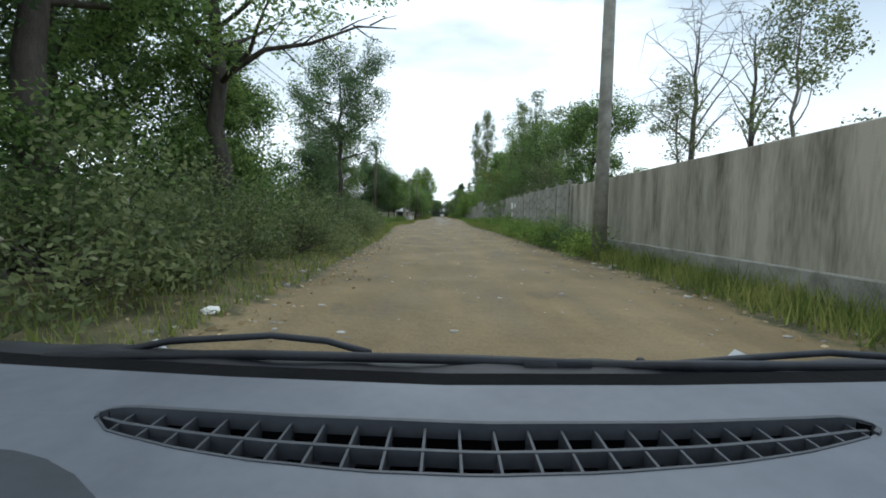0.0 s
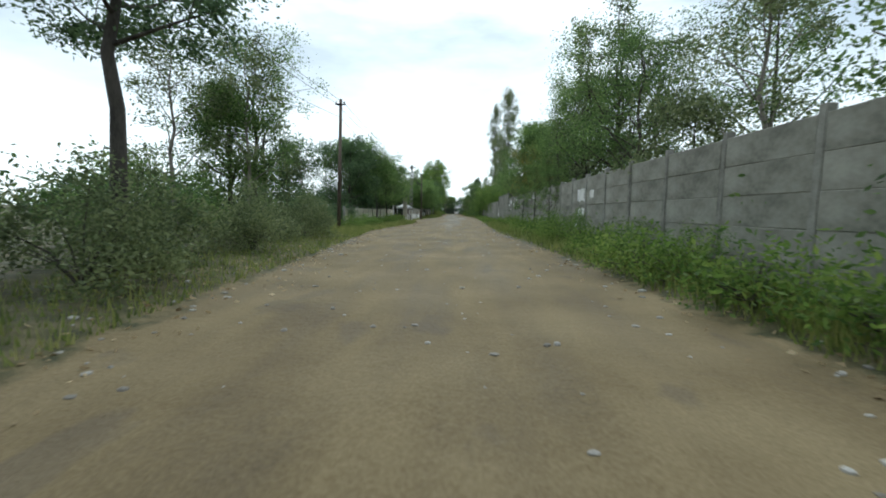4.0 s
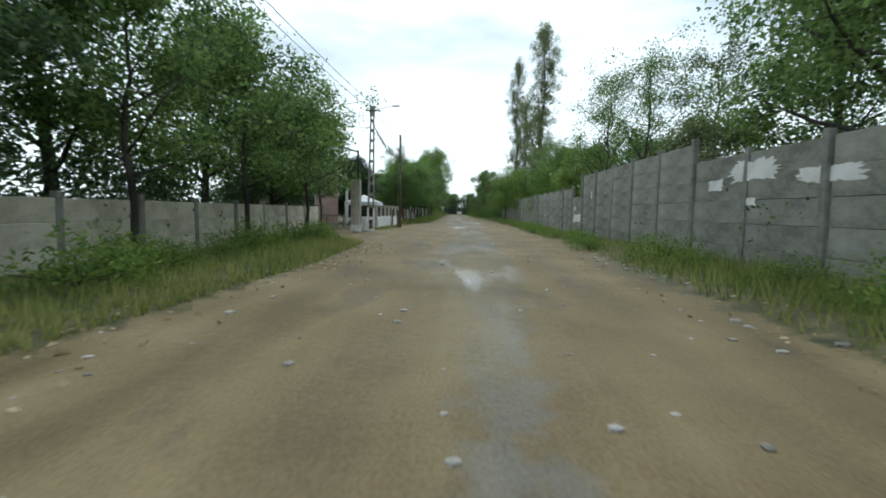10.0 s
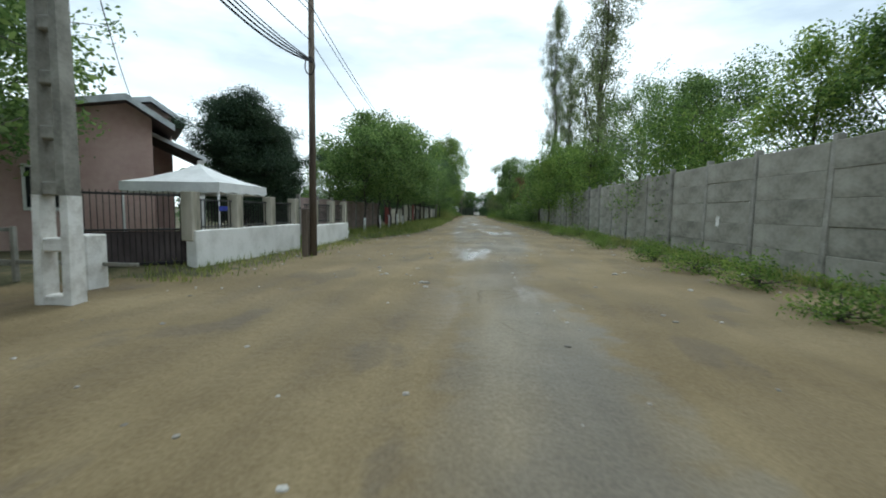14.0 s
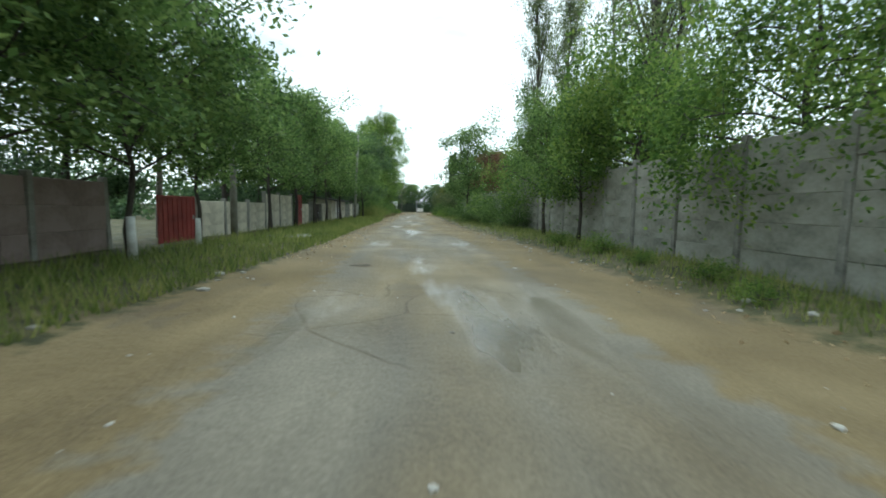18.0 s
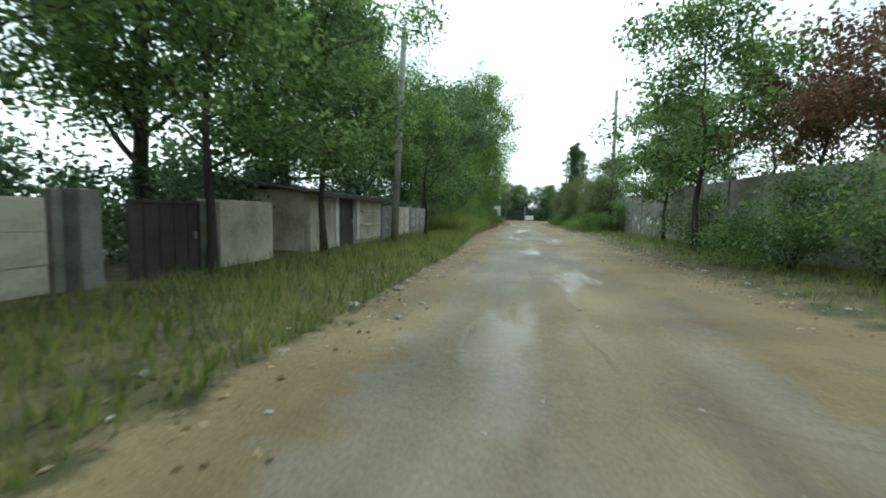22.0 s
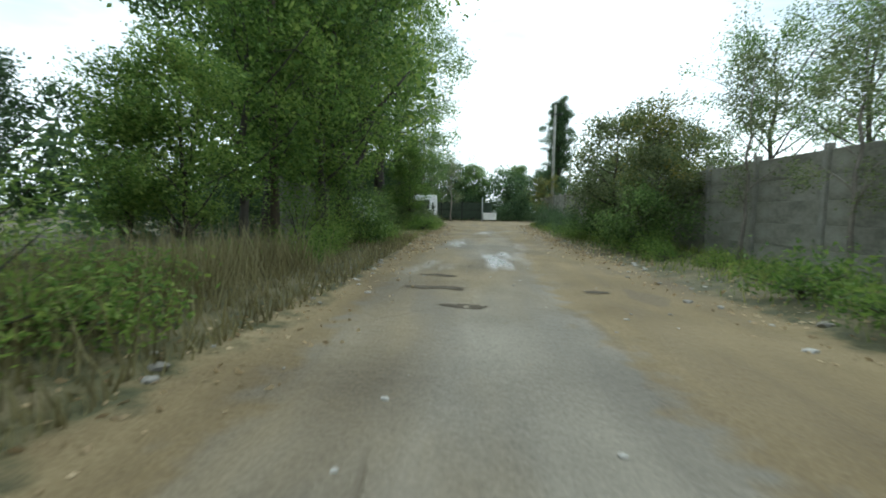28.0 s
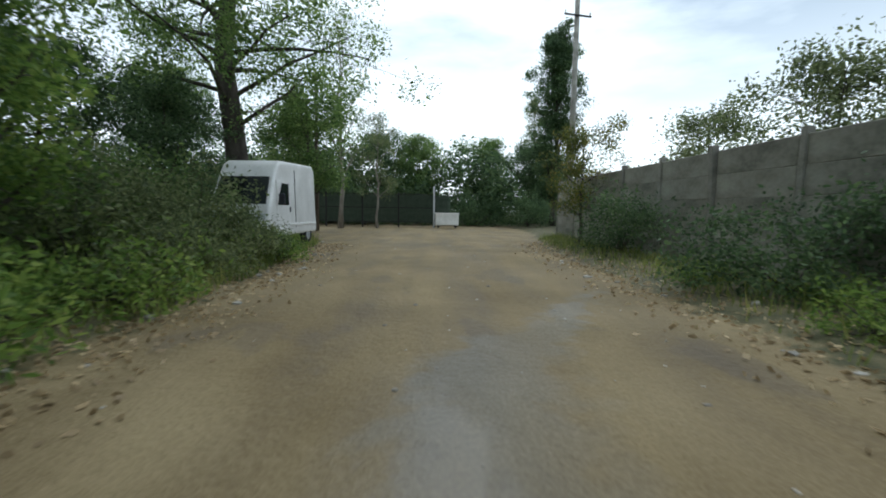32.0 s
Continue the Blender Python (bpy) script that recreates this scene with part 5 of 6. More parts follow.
spots += [(wr.uniform(-7.1, -6.7), 77.8 + i * 1.15, wr.uniform(0, 360), wr.uniform(0.25, 0.45)) for i in range(8)]
spots += [(wr.uniform(-7.9, -6.3), 141 + i * 1.3, wr.uniform(0, 360), wr.uniform(0.5, 1.05)) for i in range(22)]
spots += [(wr.uniform(0.9, 2.2), 146 + i * 1.6, wr.uniform(0, 360), wr.uniform(0.5, 1.0)) for i in range(22)]
spots += [(wr.uniform(-7.6, -6.6), 174 + i * 1.2, wr.uniform(0, 360), wr.uniform(0.7, 1.3)) for i in range(8)]
place(B_WEED, spots)

# far belts of trees close the view
def far_belt(name, label, spots, seed, leaf, dense=95):
    rng = np.random.default_rng(seed)
    cs = []
    for x, y, h in spots(rng):
        for k in range(5):
            e = np.array((x, y, h * (0.15 + 0.17 * k))) + rng.normal(size=3) * np.array((0.9, 0.9, 0.3))
            cs.append(ball(rng, dense, h * 0.2 + 0.75) + e)
    c = np.concatenate(cs)
    c[:, 2] = np.abs(c[:, 2]) + 0.03
    tagged(new(name, leaf_mesh(name, c, leaf, M_LEAF_DARK if seed % 2 else M_LEAF, rng)), label, "woods", kind="stuff")


far_belt("far_woods", "dark green belt of trees closing the lane", lambda r: [(r.uniform(-60, 60), r.uniform(214, 236), r.uniform(3.5, 7.5)) for _ in range(70)] + [(r.uniform(-20, 9), r.uniform(207.5, 216), r.uniform(4.0, 7.5)) for _ in range(40)], 71, 0.34, 240)
far_belt("far_woods", "scrub and trees beyond the wall", lambda r: [(r.uniform(12, 40), r.uniform(-20, 215), r.uniform(2.2, 4.6)) for _ in range(120)], 72, 0.43)
far_belt("far_woods", "scrub and trees behind the fences", lambda r: [(r.uniform(-42, -15), r.choice((r.uniform(-20, 62), r.uniform(98, 215))), r.uniform(2.4, 5.5)) for _ in range(120)], 73, 0.43)


# ---- grass, fallen leaves and stones ----
def blades(name, label, count, spot, hmin, hmax, mat, seed):
    rng = np.random.default_rng(seed)
    p = np.array([spot(rng) for _ in range(count)])
    z = np.array([ground_z(a, c) for a, c in p])
    a = rng.uniform(0, 6.283, count)
    h = rng.uniform(hmin, hmax, count) * rng.uniform(0.5, 1, count)
    w = 0.006 + 0.012 * rng.random(count)
    bend = h[:, None] * rng.uniform(-0.45, 0.45, (count, 2))
    v = np.empty((count, 3, 3))
    v[:, 0] = np.c_[p[:, 0] - np.cos(a) * w, p[:, 1] - np.sin(a) * w, z - 0.01]
    v[:, 1] = np.c_[p[:, 0] + np.cos(a) * w, p[:, 1] + np.sin(a) * w, z - 0.01]
    v[:, 2] = np.c_[p + bend, z + h]
    me = bpy.data.meshes.new(name)
    me.vertices.add(3 * count)
    me.loops.add(3 * count)
    me.polygons.add(count)
    me.vertices.foreach_set("co", v.reshape(-1))
    me.loops.foreach_set("vertex_index", np.arange(3 * count, dtype=np.int32))
    me.polygons.foreach_set("loop_start", np.arange(0, 3 * count, 3, dtype=np.int32))
    me.materials.append(mat)
    me.update(calc_edges=True)
    tagged(new(name, me), label, "grass", kind="stuff")


def right_verge(y0, y1, depth=1.0):
    def spot(r):
        y = r.uniform(y0, y1)
        e = lerp_table(y, LANE, 2)
        return e + (wall_x(y) - e) * min(1.0, abs(r.normal()) * 0.2 + r.random() * 0.9) * depth, y
    return spot


def left_verge(y0, y1, depth=2.6):
    def spot(r):
        y = r.uniform(y0, y1)
        return lerp_table(y, LANE, 1) - depth * r.random() ** 1.3 - 0.05, y
    return spot


# one dead limb reaches from the first big tree over the lane
vs, fs = tubes([tube([(0.1, 0, 5.2), (1.4, 0.1, 6.1), (2.8, 0.1, 6.3), (4.2, 0.3, 6.9), (5.4, 0.2, 6.8)], [0.11, 0.08, 0.055, 0.035, 0.012], 7)] + [
    tube([(x, 0.1, z), (x + dx * 0.5, 0.1 + dy * 0.4, z + dz * 0.6), (x + dx, 0.1 + dy, z + dz)], [0.03, 0.018, 0.006], 5, False)
    for x, z, dx, dy, dz in ((1.3, 6.05, 0.9, -0.3, 0.9), (1.9, 6.2, 1.0, 0.3, -0.8), (2.6, 6.3, 1.2, -0.2, 0.7), (3.1, 6.45, 1.0, 0.2, -0.9), (3.7, 6.7, 1.1, 0.1, 0.5), (4.1, 6.85, 0.9, -0.3, -0.6),
                             (4.6, 6.85, 0.8, 0.2, 0.4), (2.2, 6.25, 0.7, 0.5, 0.5), (3.4, 6.55, 0.6, -0.5, -0.4))])
put("dead_limb", mesh_of("dead_limb", vs, fs, M_BARK, True), T_BIG, None, "bare dead limb with twigs")

blades("grass_strip", "green grass along the wall", 26000, right_verge(4, 60), 0.15, 0.55, M_GRASS, 41)
blades("grass_strip", "short grass along the wall foot", 16000, right_verge(60, 128), 0.08, 0.35, M_GRASS, 42)
blades("grass_strip", "grass at the foot of the bushes", 12000, right_verge(128, 192), 0.1, 0.4, M_GRASS, 43)
blades("grass_strip", "long grass beside the lane", 22000, left_verge(36, 66, 3.0), 0.07, 0.34, M_GRASS, 44)
blades("grass_strip", "grass strip in front of the fences", 30000, left_verge(87, 142, 3.2), 0.08, 0.4, M_GRASS, 45)
blades("dry_grass", "dry straw-coloured grass beside the lane", 9000, left_verge(138, 168, 2.4), 0.08, 0.4, M_DRY, 46)
blades("tall_grass", "tall feathery yellow-green grass at the verge", 6000, lambda r: (-7.35 + r.normal() * 0.55, r.uniform(139.2, 146.5)), 0.5, 1.75, M_GRASS, 49)
blades("verge_grass", "worn low grass in front of the yard wall", 3000, lambda r: (-6.45 + r.normal() * 0.42, r.uniform(75.2, 87.0)), 0.05, 0.2, M_GRASS, 51)
blades("tall_grass", "dry weeds beside the lane", 3600, lambda r: (-7.3 + r.normal() * 0.5, r.uniform(151.5, 157.5)), 0.45, 1.15, M_DRY, 50)
blades("grass_strip", "grass near the van", 6500, left_verge(177, 190, 3.0), 0.1, 0.5, M_GRASS, 47)
blades("grass_strip", "thin grass before the sheet fence", 1500, left_verge(164, 177, 2.6), 0.06, 0.25, M_GRASS, 57)
blades("grass_strip", "thin grass under the first bushes", 12000, left_verge(-6, 36, 2.6), 0.06, 0.28, M_GRASS, 48)


def litter(name, label, n, spot, size, seed):
    rng = np.random.default_rng(seed)
    p = np.array([spot(rng) for _ in range(n)])
    c = np.c_[p, [ground_z(a, d) + 0.015 for a, d in p]]
    tagged(new(name, leaf_mesh(name, c, size, M_LITTER, rng, 0.75, 0.6)), label, "fallen leaves", kind="stuff")


def edge(k, y0, y1, sd):
    def spot(r):
        y = r.uniform(y0, y1)
        return lerp_table(y, LANE, k) + r.normal() * sd, y
    return spot


litter("fallen_leaves", "yellow fallen leaves on the verge", 1500, edge(1, 2, 66, 0.45), 0.08, 51)
litter("fallen_leaves", "brown fallen leaves on the verge", 3200, edge(1, 100, 190, 0.4), 0.065, 52)
litter("fallen_leaves", "brown fallen leaves on the verge", 2600, edge(2, 110, 192, 0.4), 0.065, 53)
litter("fallen_leaves", "pale dry fallen leaves near the van", 3800, edge(1, 162, 188, 0.5), 0.08, 55)
litter("fallen_leaves", "pale dry fallen leaves under the shrubs", 2400, edge(2, 160, 190, 0.45), 0.08, 56)
litter("fallen_leaves", "yellow fallen leaves under the wall", 900, edge(2, 2, 100, 0.4), 0.08, 54)


def stones(name, label, n, spot, lo, hi, seed):
    rng = np.random.default_rng(seed)
    base = bmesh.new()
    bmesh.ops.create_icosphere(base, subdivisions=1, radius=1.0)
    bv = np.array([v.co[:] for v in base.verts])
    bf_ = [tuple(v.index for v in f.verts) for f in base.faces]
    base.free()
    vs, fs = [], []
    for _ in range(n):
        x, y = spot(rng)
        s = rng.uniform(lo, hi) * rng.uniform(0.4, 1)
        q = bv * rng.uniform(0.75, 1.25, bv.shape) * np.array((s * rng.uniform(0.8, 1.5), s, s * 0.55)) + np.array((x, y, ground_z(x, y) + s * 0.12))
        o = len(vs)
        vs += list(map(tuple, q))
        fs += [tuple(i + o for i in f) for f in bf_]
    tagged(new(name, mesh_of(name, vs, fs, M_STONE)), label, "stones", kind="stuff")


def on_lane(y0, y1):
    def spot(r):
        y = r.uniform(y0, y1)
        return r.uniform(lerp_table(y, LANE, 1) - 0.5, lerp_table(y, LANE, 2) + 0.4), y
    return spot


stones("stones", "small pale stones on the dirt lane", 1100, on_lane(2, 92), 0.015, 0.055, 61)
stones("stones", "stones along the lane edge", 420, edge(1, 2, 190, 0.35), 0.03, 0.09, 62)
stones("stones", "stones along the lane edge", 380, edge(2, 2, 190, 0.35), 0.03, 0.09, 63)
stones("stones", "grit and stones on broken asphalt", 500, on_lane(92, 190), 0.012, 0.04, 64)


# ---- shallow potholes, dark with packed earth ----
M_POT = ramp_mat("packed_earth", ((0.3, (0.06, 0.048, 0.032)), (0.7, (0.115, 0.092, 0.062))), scale=6, rough=0.9, bump=0.5, bump_scale=60)


def pothole(x, y, w, d, seed):
    """An uneven hollow: a sunken floor inside a ragged rim, lying on the lane."""
    k = 36
    vs, fs = [(x, y, ground_z(x, y) + 0.004)], []
    for ring, lift in ((0.55, 0.005), (1.0, 0.009)):
        for i in range(k):
            a = 6.283 * i / k
            r = ring * (0.78 + 0.35 * noise.noise((math.cos(a) * 1.8 + seed, math.sin(a) * 1.8, seed * 0.7)) + 0.18 * noise.noise((math.cos(a) * 6, math.sin(a) * 6, seed)))
            px, py = x + math.cos(a) * r * w / 2, y + math.sin(a) * r * d / 2
            vs.append((px, py, ground_z(px, py) + lift))
    for i in range(k):
        j = (i + 1) % k
        fs += [(0, 1 + i, 1 + j), (1 + i, 1 + k + i, 1 + k + j, 1 + j)]
    tagged(new("pothole", mesh_of("pothole", vs, fs, M_POT, True)), "shallow dark pothole in the worn asphalt", "pothole")


POTHOLES = ((-2.85, 112.7, 0.95, 0.5), (-1.83, 110.0, 0.4, 0.3), (-0.45, 110.2, 0.5, 0.35), (0.1, 110.25, 0.65, 0.3), (-4.0, 157.65, 0.95, 0.3), (-3.9, 156.25, 1.3, 0.35), (-1.35, 156.3, 0.5, 0.3),
            (-3.4, 155.0, 0.8, 0.35), (-2.35, 98.9, 0.6, 0.35))
for i, (x, y, w, d) in enumerate(POTHOLES):
    pothole(x, y, w, d, 3.1 + i * 1.7)


# ---- van parked at the end of the lane ----
def extrude_profile(name, pts, half, mat, inset=0.0, round_top=0.0, bevel=0.05):
    """A side profile in y and z, widened to both sides, with its edges rounded."""
    bm = bmesh.new()
    a = [bm.verts.new((-half + (inset if z > round_top else 0), y, z)) for y, z in pts]
    c = [bm.verts.new((half - (inset if z > round_top else 0), y, z)) for y, z in pts]
    bm.faces.new(a)
    bm.faces.new(c[::-1])
    k = len(pts)
    for i in range(k):
        j = (i + 1) % k
        bm.faces.new((a[j], a[i], c[i], c[j]))
    bmesh.ops.recalc_face_normals(bm, faces=bm.faces)
    if bevel:
        bmesh.ops.bevel(bm, geom=bm.edges[:], offset=bevel, segments=3, affect="EDGES", profile=0.6)
    me = bpy.data.meshes.new(name)
    bm.to_mesh(me)
    bm.free()
    me.materials.append(mat)
    return me


def wheel(parent, x, y, r, w, name="wheel"):
    wh = new(name)
    wh.parent = parent
    wh.matrix_basis = pose(x, y, r)
    side = 1 if x > 0 else -1
    for nm, prof, mt in (("tyre", ((0.62, -0.5), (0.93, -0.5), (1.0, -0.3), (1.0, 0.3), (0.93, 0.5), (0.62, 0.5)), M_RUBBER),
                         ("rim", ((0.0, 0.30), (0.25, 0.36), (0.5, 0.22), (0.62, 0.42), (0.64, 0.3), (0.62, -0.4), (0.0, -0.4)), M_STEEL)):
        vs, fs, seg = [], [], 24
        for i in range(seg):
            an = 2 * math.pi * i / seg
            for pr, px in prof:
                vs.append((px * w * side, math.cos(an) * pr * r, math.sin(an) * pr * r))
        m = len(prof)
        for i in range(seg):
            for j in range(m if nm == "tyre" else m - 1):
                a, c = i * m + j, i * m + (j + 1) % m
                d, e = ((i + 1) % seg) * m + (j + 1) % m, ((i + 1) % seg) * m + j
                fs.append((a, c, d, e))
        me = mesh_of(nm, vs, fs, mt, True)
        put(nm, me, wh)
    return wh


van = tagged(new("van"), "white high-roof panel van parked in tall weeds", "van")
van.matrix_basis = pose(-7.86, 185.3, 0.13, 0, 0, -3.5) @ Matrix.Diagonal((1, 1, 1.1, 1))
body = put("body", extrude_profile("body", ((-1.82, 0.32), (-1.84, 0.62), (-1.66, 1.06), (-1.28, 1.74), (-1.05, 2.04), (-0.8, 2.16), (1.6, 2.24), (1.8, 2.1), (1.86, 0.32)), 0.80, M_CARPAINT, 0.055, 1.2, 0.09), van)
ws = ((-1.655, 1.10), (-1.295, 1.735))
wn_ = Vector((0, -(ws[1][1] - ws[0][1]), (ws[1][0] - ws[0][0]))).normalized() * 0.015
v = [Vector((s * (0.68 if k == 0 else 0.63), ws[k][0], ws[k][1])) + wn_ for k in (0, 1) for s in (-1, 1)]
v += [p - wn_ * 2.0 for p in v]
put("windscreen", mesh_of("windscreen", v, [(0, 1, 3, 2), (4, 6, 7, 5), (0, 4, 5, 1), (2, 3, 7, 6), (1, 5, 7, 3), (0, 2, 6, 4)], M_GLASS), van)
for s in (-1, 1):
    dr = put("door", box_me("door", 0.02, 0.92, 1.25, M_CARPAINT, 0.008), van, pose(s * 0.80, -0.78, 0.42, 0, -s * 1.6, 0))
    wv = [(s * 0.002, -0.40, 0.66), (s * 0.002, 0.34, 0.66), (s * 0.002, 0.34, 1.19), (s * 0.002, -0.12, 1.19)]
    wv = [(x + s * 0.012, y, z) for x, y, z in wv] + [(x - s * 0.004, y, z) for x, y, z in wv]
    put("window", mesh_of("window", wv, [(0, 1, 2, 3), (7, 6, 5, 4), (0, 4, 5, 1), (1, 5, 6, 2), (2, 6, 7, 3), (3, 7, 4, 0)], M_GLASS), dr)
    put("handle", box_me("handle", 0.03, 0.05, 0.14, M_BLACKPL, 0.008), dr, pose(s * 0.02, 0.40, 0.48))
    mr = put("mirror", box_me("mirror", 0.16, 0.07, 0.26, M_BLACKPL, 0.02), van, pose(s * 0.92, -1.22, 1.1))
    put("mirror_glass", box_me("mirror_glass", 0.12, 0.01, 0.2, M_GLASS, 0.0), mr, pose(0, 0.04, 0.03))
    put("headlight", box_me("headlight", 0.3, 0.06, 0.17, M_STEEL, 0.02), van, pose(s * 0.58, -1.78, 0.72, -18, 0, 0))
    put("side_trim", box_me("side_trim", 0.02, 2.3, 0.07, M_CARPAINT, 0.008), van, pose(s * 0.812, 0.6, 0.55))
    put("door_seam", box_me("door_seam", 0.012, 0.015, 1.5, M_BLACKPL, 0.0), van, pose(s * 0.800, 0.05, 0.5, 0, -s * 1.6, 0))
    for y in (-1.05, 1.1):
        wheel(van, s * 0.70, y, 0.31, 0.18)
put("grille", box_me("grille", 0.8, 0.05, 0.16, M_BLACKPL, 0.015), van, pose(0, -1.79, 0.72, -16, 0, 0))
put("bumper", box_me("bumper", 1.62, 0.16, 0.24, M_BLACKPL, 0.04), van, pose(0, -1.84, 0.3))
put("rear_bumper", box_me("rear_bumper", 1.55, 0.1, 0.18, M_BLACKPL, 0.03), van, pose(0, 1.88, 0.32))
put("number_plate", box_me("number_plate", 0.5, 0.012, 0.11, M_WHITE, 0.003), van, pose(0, -1.93, 0.36))

# ---- the car from which the lane is seen, as it stands at the start ----
car = tagged(new("car"), "car front with grey dashboard, long vent and wipers", "car")
car.matrix_basis = pose(0, 0, -0.02) @ Matrix.Diagonal((0.984, 1, 1, 1))
DZ = 1.05


def curve_at(x, rows):
    return lerp_table(x, rows, 1)


VENT_TOP = ((-0.376, 0.452), (-0.36, 0.464), (-0.17, 0.449), (0.044, 0.440), (0.25, 0.450), (0.455, 0.472), (0.470, 0.455))
VENT_LOW = ((-0.376, 0.444), (-0.34, 0.413), (-0.25, 0.384), (-0.177, 0.368), (-0.069, 0.354), (0.036, 0.351), (0.144, 0.359), (0.262, 0.377), (0.351, 0.399), (0.44, 0.430), (0.470, 0.447))
FAR = ((-0.9, 0.62), (-0.617, 0.583), (-0.286, 0.553), (0.0, 0.538), (0.302, 0.552), (0.594, 0.578), (0.9, 0.61))
vs, fs, cols = [], [], []
xs_d = [-0.86 + 0.02 * i for i in range(87)]
xs_d = sorted(set([round(x, 3) for x in xs_d] + [-0.376, -0.366, 0.462, 0.470]))
for x in xs_d:
    inside = -0.376 <= x <= 0.470
    lo, hi = (curve_at(x, VENT_LOW), curve_at(x, VENT_TOP)) if inside else (0.448, 0.452)
    far = curve_at(x, FAR)
    prof = [(0.10, DZ - 0.10), (0.19, DZ - 0.045), (0.27, DZ - 0.008), (lo, DZ), (lo, DZ - 0.05), (hi, DZ - 0.05), (hi, DZ), (far, DZ + 0.003), (far + 0.012, DZ - 0.05)]
    cols.append(len(vs))
    vs += [(x, y, z) for y, z in prof]
for i in range(len(xs_d) - 1):
    a, c = cols[i], cols[i + 1]
    hole = xs_d[i] >= -0.376 and xs_d[i + 1] <= 0.470
    for j in (0, 1, 2, 3, 5, 6, 7):
        if j in (3, 5) and not hole:
            continue
        fs.append((a + j, c + j, c + j + 1, a + j + 1))
    if not hole:
        fs.append((a + 3, c + 3, c + 6, a + 6))
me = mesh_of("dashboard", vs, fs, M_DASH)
# vent walls take the near-black: recess shade put into the colour
me.materials.append(M_SEAL_GAP_SHADE)
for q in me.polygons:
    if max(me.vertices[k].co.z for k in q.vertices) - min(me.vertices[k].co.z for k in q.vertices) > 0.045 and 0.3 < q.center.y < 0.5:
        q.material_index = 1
dash = put("dashboard", me, car, None, "blue-grey grained plastic dashboard")
# duct floor painted near-black too, for the shade down the vent
put("vent_duct", box_me("vent_duct", 0.86, 0.15, 0.01, M_SEAL_GAP_SHADE, 0.0), dash, pose(0.047, 0.41, DZ - 0.085))
for x in (-0.378, 0.472):
    put("vent_end", box_me("vent_end", 0.006, 0.06, 0.06, M_BLACKPL, 0.001), dash, pose(x, 0.45, DZ - 0.065))


def strip(name, pts, w, h, mat, parent):
    vs, fs = [], []
    for x, y, z in pts:
        vs += [(x, y - w / 2, z - h), (x, y + w / 2, z - h), (x, y + w / 2, z), (x, y - w / 2, z)]
    for i in range(len(pts) - 1):
        a, c = 4 * i, 4 * i + 4
        fs += [(a + k, c + k, c + (k + 1) % 4, a + (k + 1) % 4) for k in range(4)]
    fs += [(0, 1, 2, 3), (4 * len(pts) - 1, 4 * len(pts) - 2, 4 * len(pts) - 3, 4 * len(pts) - 4)]
    put(name, mesh_of(name, vs, fs, mat), parent)


xr = [-0.37 + 0.028 * i for i in range(31)]
rim = [(x, curve_at(x, VENT_TOP)) for x in xr[1:-2]] + [(0.446, 0.472), (0.462, 0.468), (0.470, 0.458), (0.468, 0.447), (0.455, 0.437)]
strip("vent_rim", [(-0.372, 0.440, DZ + 0.002), (-0.377, 0.449, DZ + 0.002), (-0.371, 0.459, DZ + 0.002), (-0.358, 0.464, DZ + 0.002)] + [(x, y, DZ + 0.003) for x, y in rim], 0.006, 0.018, M_SLAT, dash)
strip("vent_rim", [(x, curve_at(x, VENT_LOW), DZ + 0.001) for x in xr[:-1]], 0.003, 0.02, M_SLAT, dash)
strip("vent_bar", [(x, curve_at(x, VENT_LOW) * 0.52 + curve_at(x, VENT_TOP) * 0.48, DZ - 0.003) for x in xr[:-1]] + [(0.462, 0.452, DZ - 0.003)], 0.0045, 0.016, M_SLAT, dash)
for i in range(23):
    x = -0.345 + i * 0.0362
    lo, hi = curve_at(x, VENT_LOW), curve_at(x, VENT_TOP)
    put("slat", box_me("slat", 0.0028, hi - lo, 0.032, M_SLAT, 0.0), dash, pose(x, (lo + hi) / 2, DZ - 0.036))
hv, hf = [], []
for i in range(9):
    for j in range(17):
        u, w = i / 8 * math.pi / 2, j / 16 * math.pi
        hv.append((-0.45 + 0.33 * math.cos(w) * math.sin(u), 0.15 + 0.32 * math.sin(w) * math.sin(u), DZ - 0.06 + 0.085 * math.cos(u)))
for i in range(8):
    for j in range(16):
        a = i * 17 + j
        hf.append((a, a + 1, a + 18, a + 17))
put("instrument_hood", mesh_of("instrument_hood", hv, hf, M_HOOD, True), car, None, "dark grained instrument hood")
# black seal, scuttle and wipers
# seal in the same near-black, painted to read as a shaded gap
strip("windscreen_seal", [(x, curve_at(x, FAR) + 0.035, DZ - 0.004) for x in xs_d[::3]], 0.05, 0.04, M_SEAL_GAP_SHADE, car)
sv, sf = [], []
for i, x in enumerate(xs_d[::2]):
    b = 0.012 * math.sin(x * 9.0) + 0.006 * math.sin(x * 31)
    f0 = curve_at(x, FAR) + 0.05
    sv += [(x, f0, DZ - 0.012), (x, f0 + 0.035, DZ - 0.004 + b * 0.4), (x, f0 + 0.085 + b, DZ - 0.012), (x, f0 + 0.16, DZ - 0.075)]
for i in range(len(xs_d[::2]) - 1):
    for j in range(3):
        a, c = 4 * i + j, 4 * i + 4 + j
        sf.append((a, c, c + 1, a + 1))
put("scuttle_panel", mesh_of("scuttle_panel", sv, sf, M_BLACKPL, True), car)
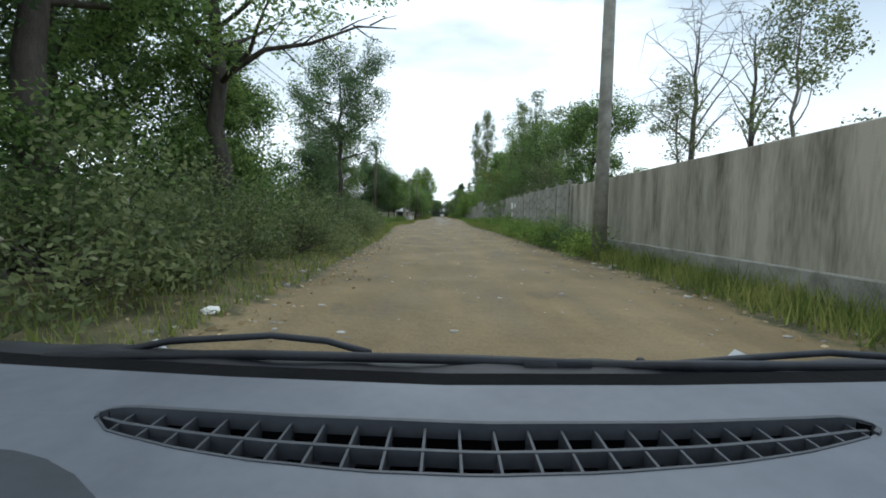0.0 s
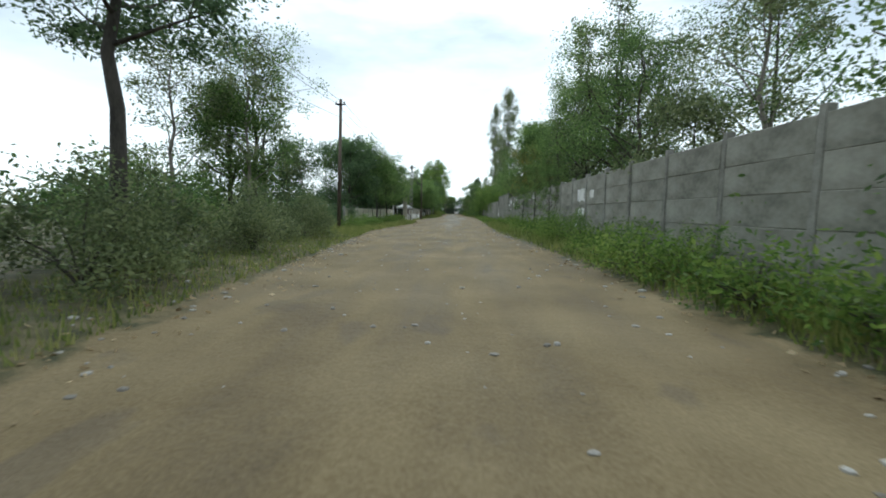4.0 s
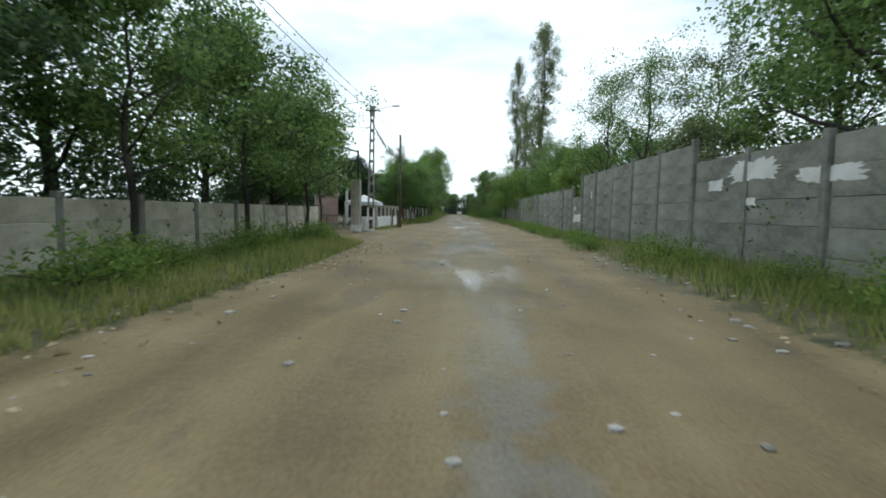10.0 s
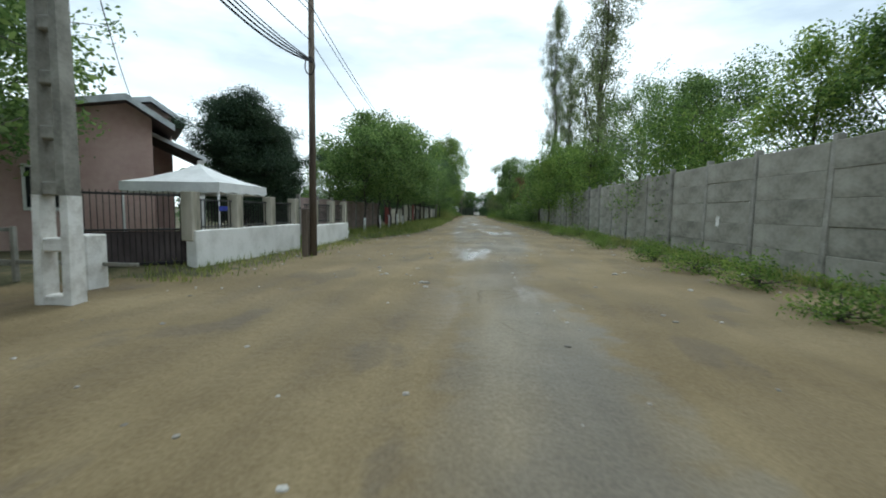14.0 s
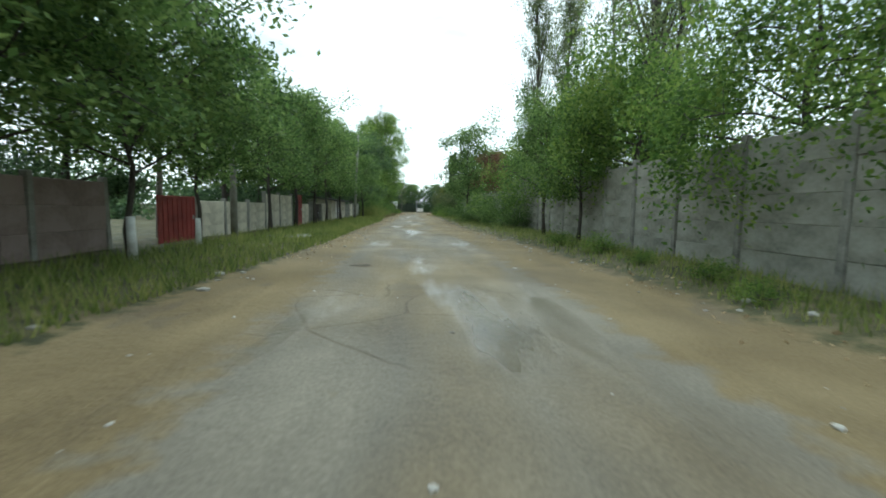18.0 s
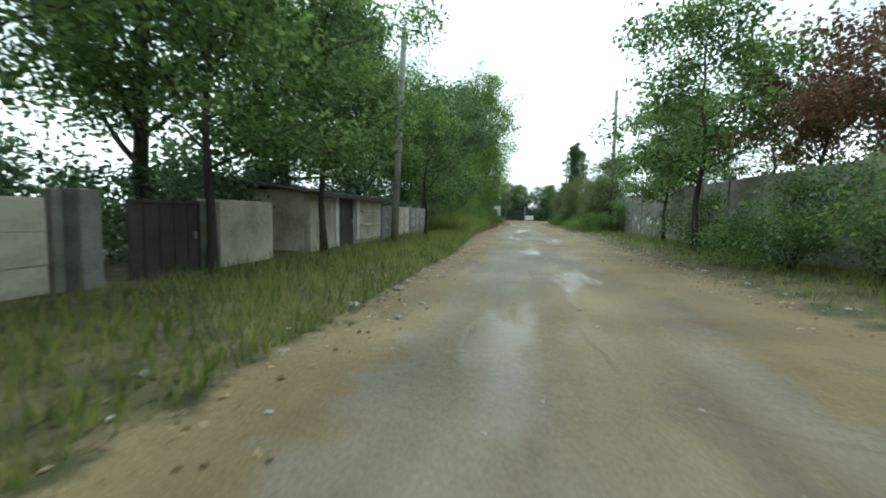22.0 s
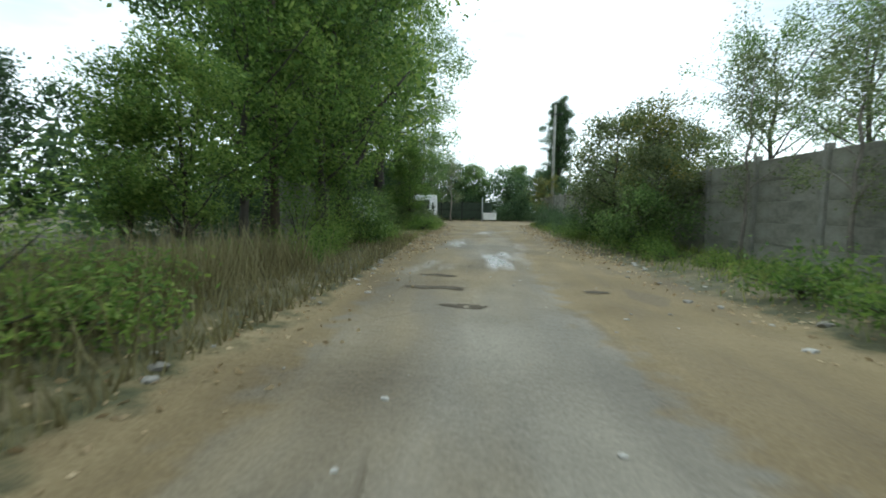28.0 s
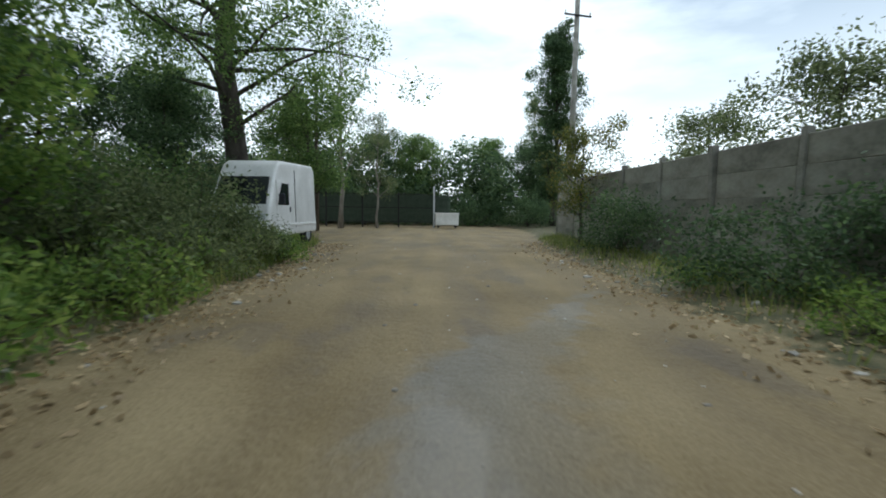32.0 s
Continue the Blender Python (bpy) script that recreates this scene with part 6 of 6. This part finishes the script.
for nm, pts, r in (("wiper_arm", ((-0.56, 0.66, DZ - 0.012), (-0.46, 0.70, DZ + 0.004), (-0.30, 0.728, DZ + 0.008), (-0.20, 0.715, DZ + 0.004), (-0.12, 0.67, DZ)), 0.006),
                   ("wiper_blade", ((-0.62, 0.645, DZ - 0.008), (-0.30, 0.648, DZ + 0.001), (0.05, 0.640, DZ + 0.002), (0.22, 0.632, DZ)), 0.008),
                   ("wiper_arm", ((0.30, 0.64, DZ - 0.004), (0.48, 0.672, DZ + 0.002), (0.64, 0.702, DZ + 0.004), (0.78, 0.69, DZ)), 0.006),
                   ("wiper_blade", ((0.12, 0.632, DZ - 0.002), (0.45, 0.642, DZ), (0.80, 0.668, DZ - 0.004)), 0.008)):
    v, f = tube(pts, r, 8)
    put(nm, mesh_of(nm, v, f, M_BLACKPL, True), car)
v, f = tube([(0.305, 0.652, DZ - 0.02), (0.305, 0.652, DZ), (0.305, 0.652, DZ + 0.006)], [0.009, 0.009, 0.004], 10)
put("washer_nozzle", mesh_of("washer_nozzle", v, f, M_BLACKPL, True), car)
# body below the sight line
put("bonnet", mesh_of("bonnet", [(-0.84, 0.72, 0.97), (0.84, 0.72, 0.97), (0.80, 1.25, 0.84), (-0.80, 1.25, 0.84), (0.72, 1.62, 0.66), (-0.72, 1.62, 0.66),
                                 (-0.84, 0.72, 0.94), (0.84, 0.72, 0.94), (0.80, 1.25, 0.81), (-0.80, 1.25, 0.81), (0.72, 1.62, 0.63), (-0.72, 1.62, 0.63)],
                      [(0, 1, 2, 3), (3, 2, 4, 5), (7, 6, 9, 8), (8, 9, 11, 10), (0, 3, 9, 6), (3, 5, 11, 9), (1, 7, 8, 2), (2, 8, 10, 4), (5, 4, 10, 11), (0, 6, 7, 1)], M_STEEL), car)
for s in (-1, 1):
    put("side_panel", box_me("side_panel", 0.06, 3.6, 0.62, M_STEEL, 0.03), car, pose(s * 0.84, -0.55, 0.28))
    put("headlight", box_me("headlight", 0.26, 0.12, 0.14, M_GLASS, 0.03), car, pose(s * 0.58, 1.58, 0.5))
    for y in (-1.55, 0.95):
        wheel(car, s * 0.74, y, 0.29, 0.18)
put("floor_pan", box_me("floor_pan", 1.62, 3.6, 0.06, M_DARK, 0.01), car, pose(0, -0.55, 0.24))
put("front_bumper", box_me("front_bumper", 1.6, 0.16, 0.36, M_BLACKPL, 0.05), car, pose(0, 1.6, 0.26))
put("bulkhead", box_me("bulkhead", 1.62, 0.05, 0.66, M_BLACKPL, 0.01), car, pose(0, 0.72, 0.28))
put("rear_panel", box_me("rear_panel", 1.66, 0.06, 0.62, M_STEEL, 0.02), car, pose(0, -2.36, 0.28))

# ---- small litter by the lane ----
for nm, lab, x, y, s, mt in (("plastic_bag", "crumpled blue plastic bag under the wall", 3.75, 43.0, 0.22, M_BLUE), ("plastic_bag", "crumpled white plastic sack by the verge", -7.6, 88.2, 0.4, M_WHITE),
                             ("plastic_bag", "crumpled white rubbish bag by the fence", -8.95, 174.4, 0.34, M_WHITE), ("plastic_bag", "black rubbish bag by the fence", -8.7, 175.2, 0.3, M_RUBBER),
                             ("plastic_bag", "small white bag on the track edge", -2.75, 5.0, 0.1, M_WHITE), ("plastic_bag", "yellow plastic wrapper in the weeds", 3.9, 18.5, 0.16, M_LEAF_YELLOW)):
    bm = bmesh.new()
    bmesh.ops.create_icosphere(bm, subdivisions=3, radius=1.0)
    for q in bm.verts:
        q.co *= 1 + 0.35 * noise.noise(q.co * 2.3 + Vector((x, y, 0)))
        q.co.z = max(q.co.z, -0.5) * 0.55
        q.co *= s
    me = bpy.data.meshes.new(nm)
    bm.to_mesh(me)
    bm.free()
    me.materials.append(mt)
    tagged(put(nm, me, None, pose(x, y, ground_z(x, y) + s * 0.2, 0, 0, y * 31)), lab, "bag")
sl = tagged(new("concrete_slab", box_me("concrete_slab", 1.5, 0.9, 0.12, M_CONC_POST, 0.03)), "broken pale concrete slab on the verge", "concrete slab")
sl.matrix_basis = pose(-5.9, 105.6, 0.05, 3, -2, 20)
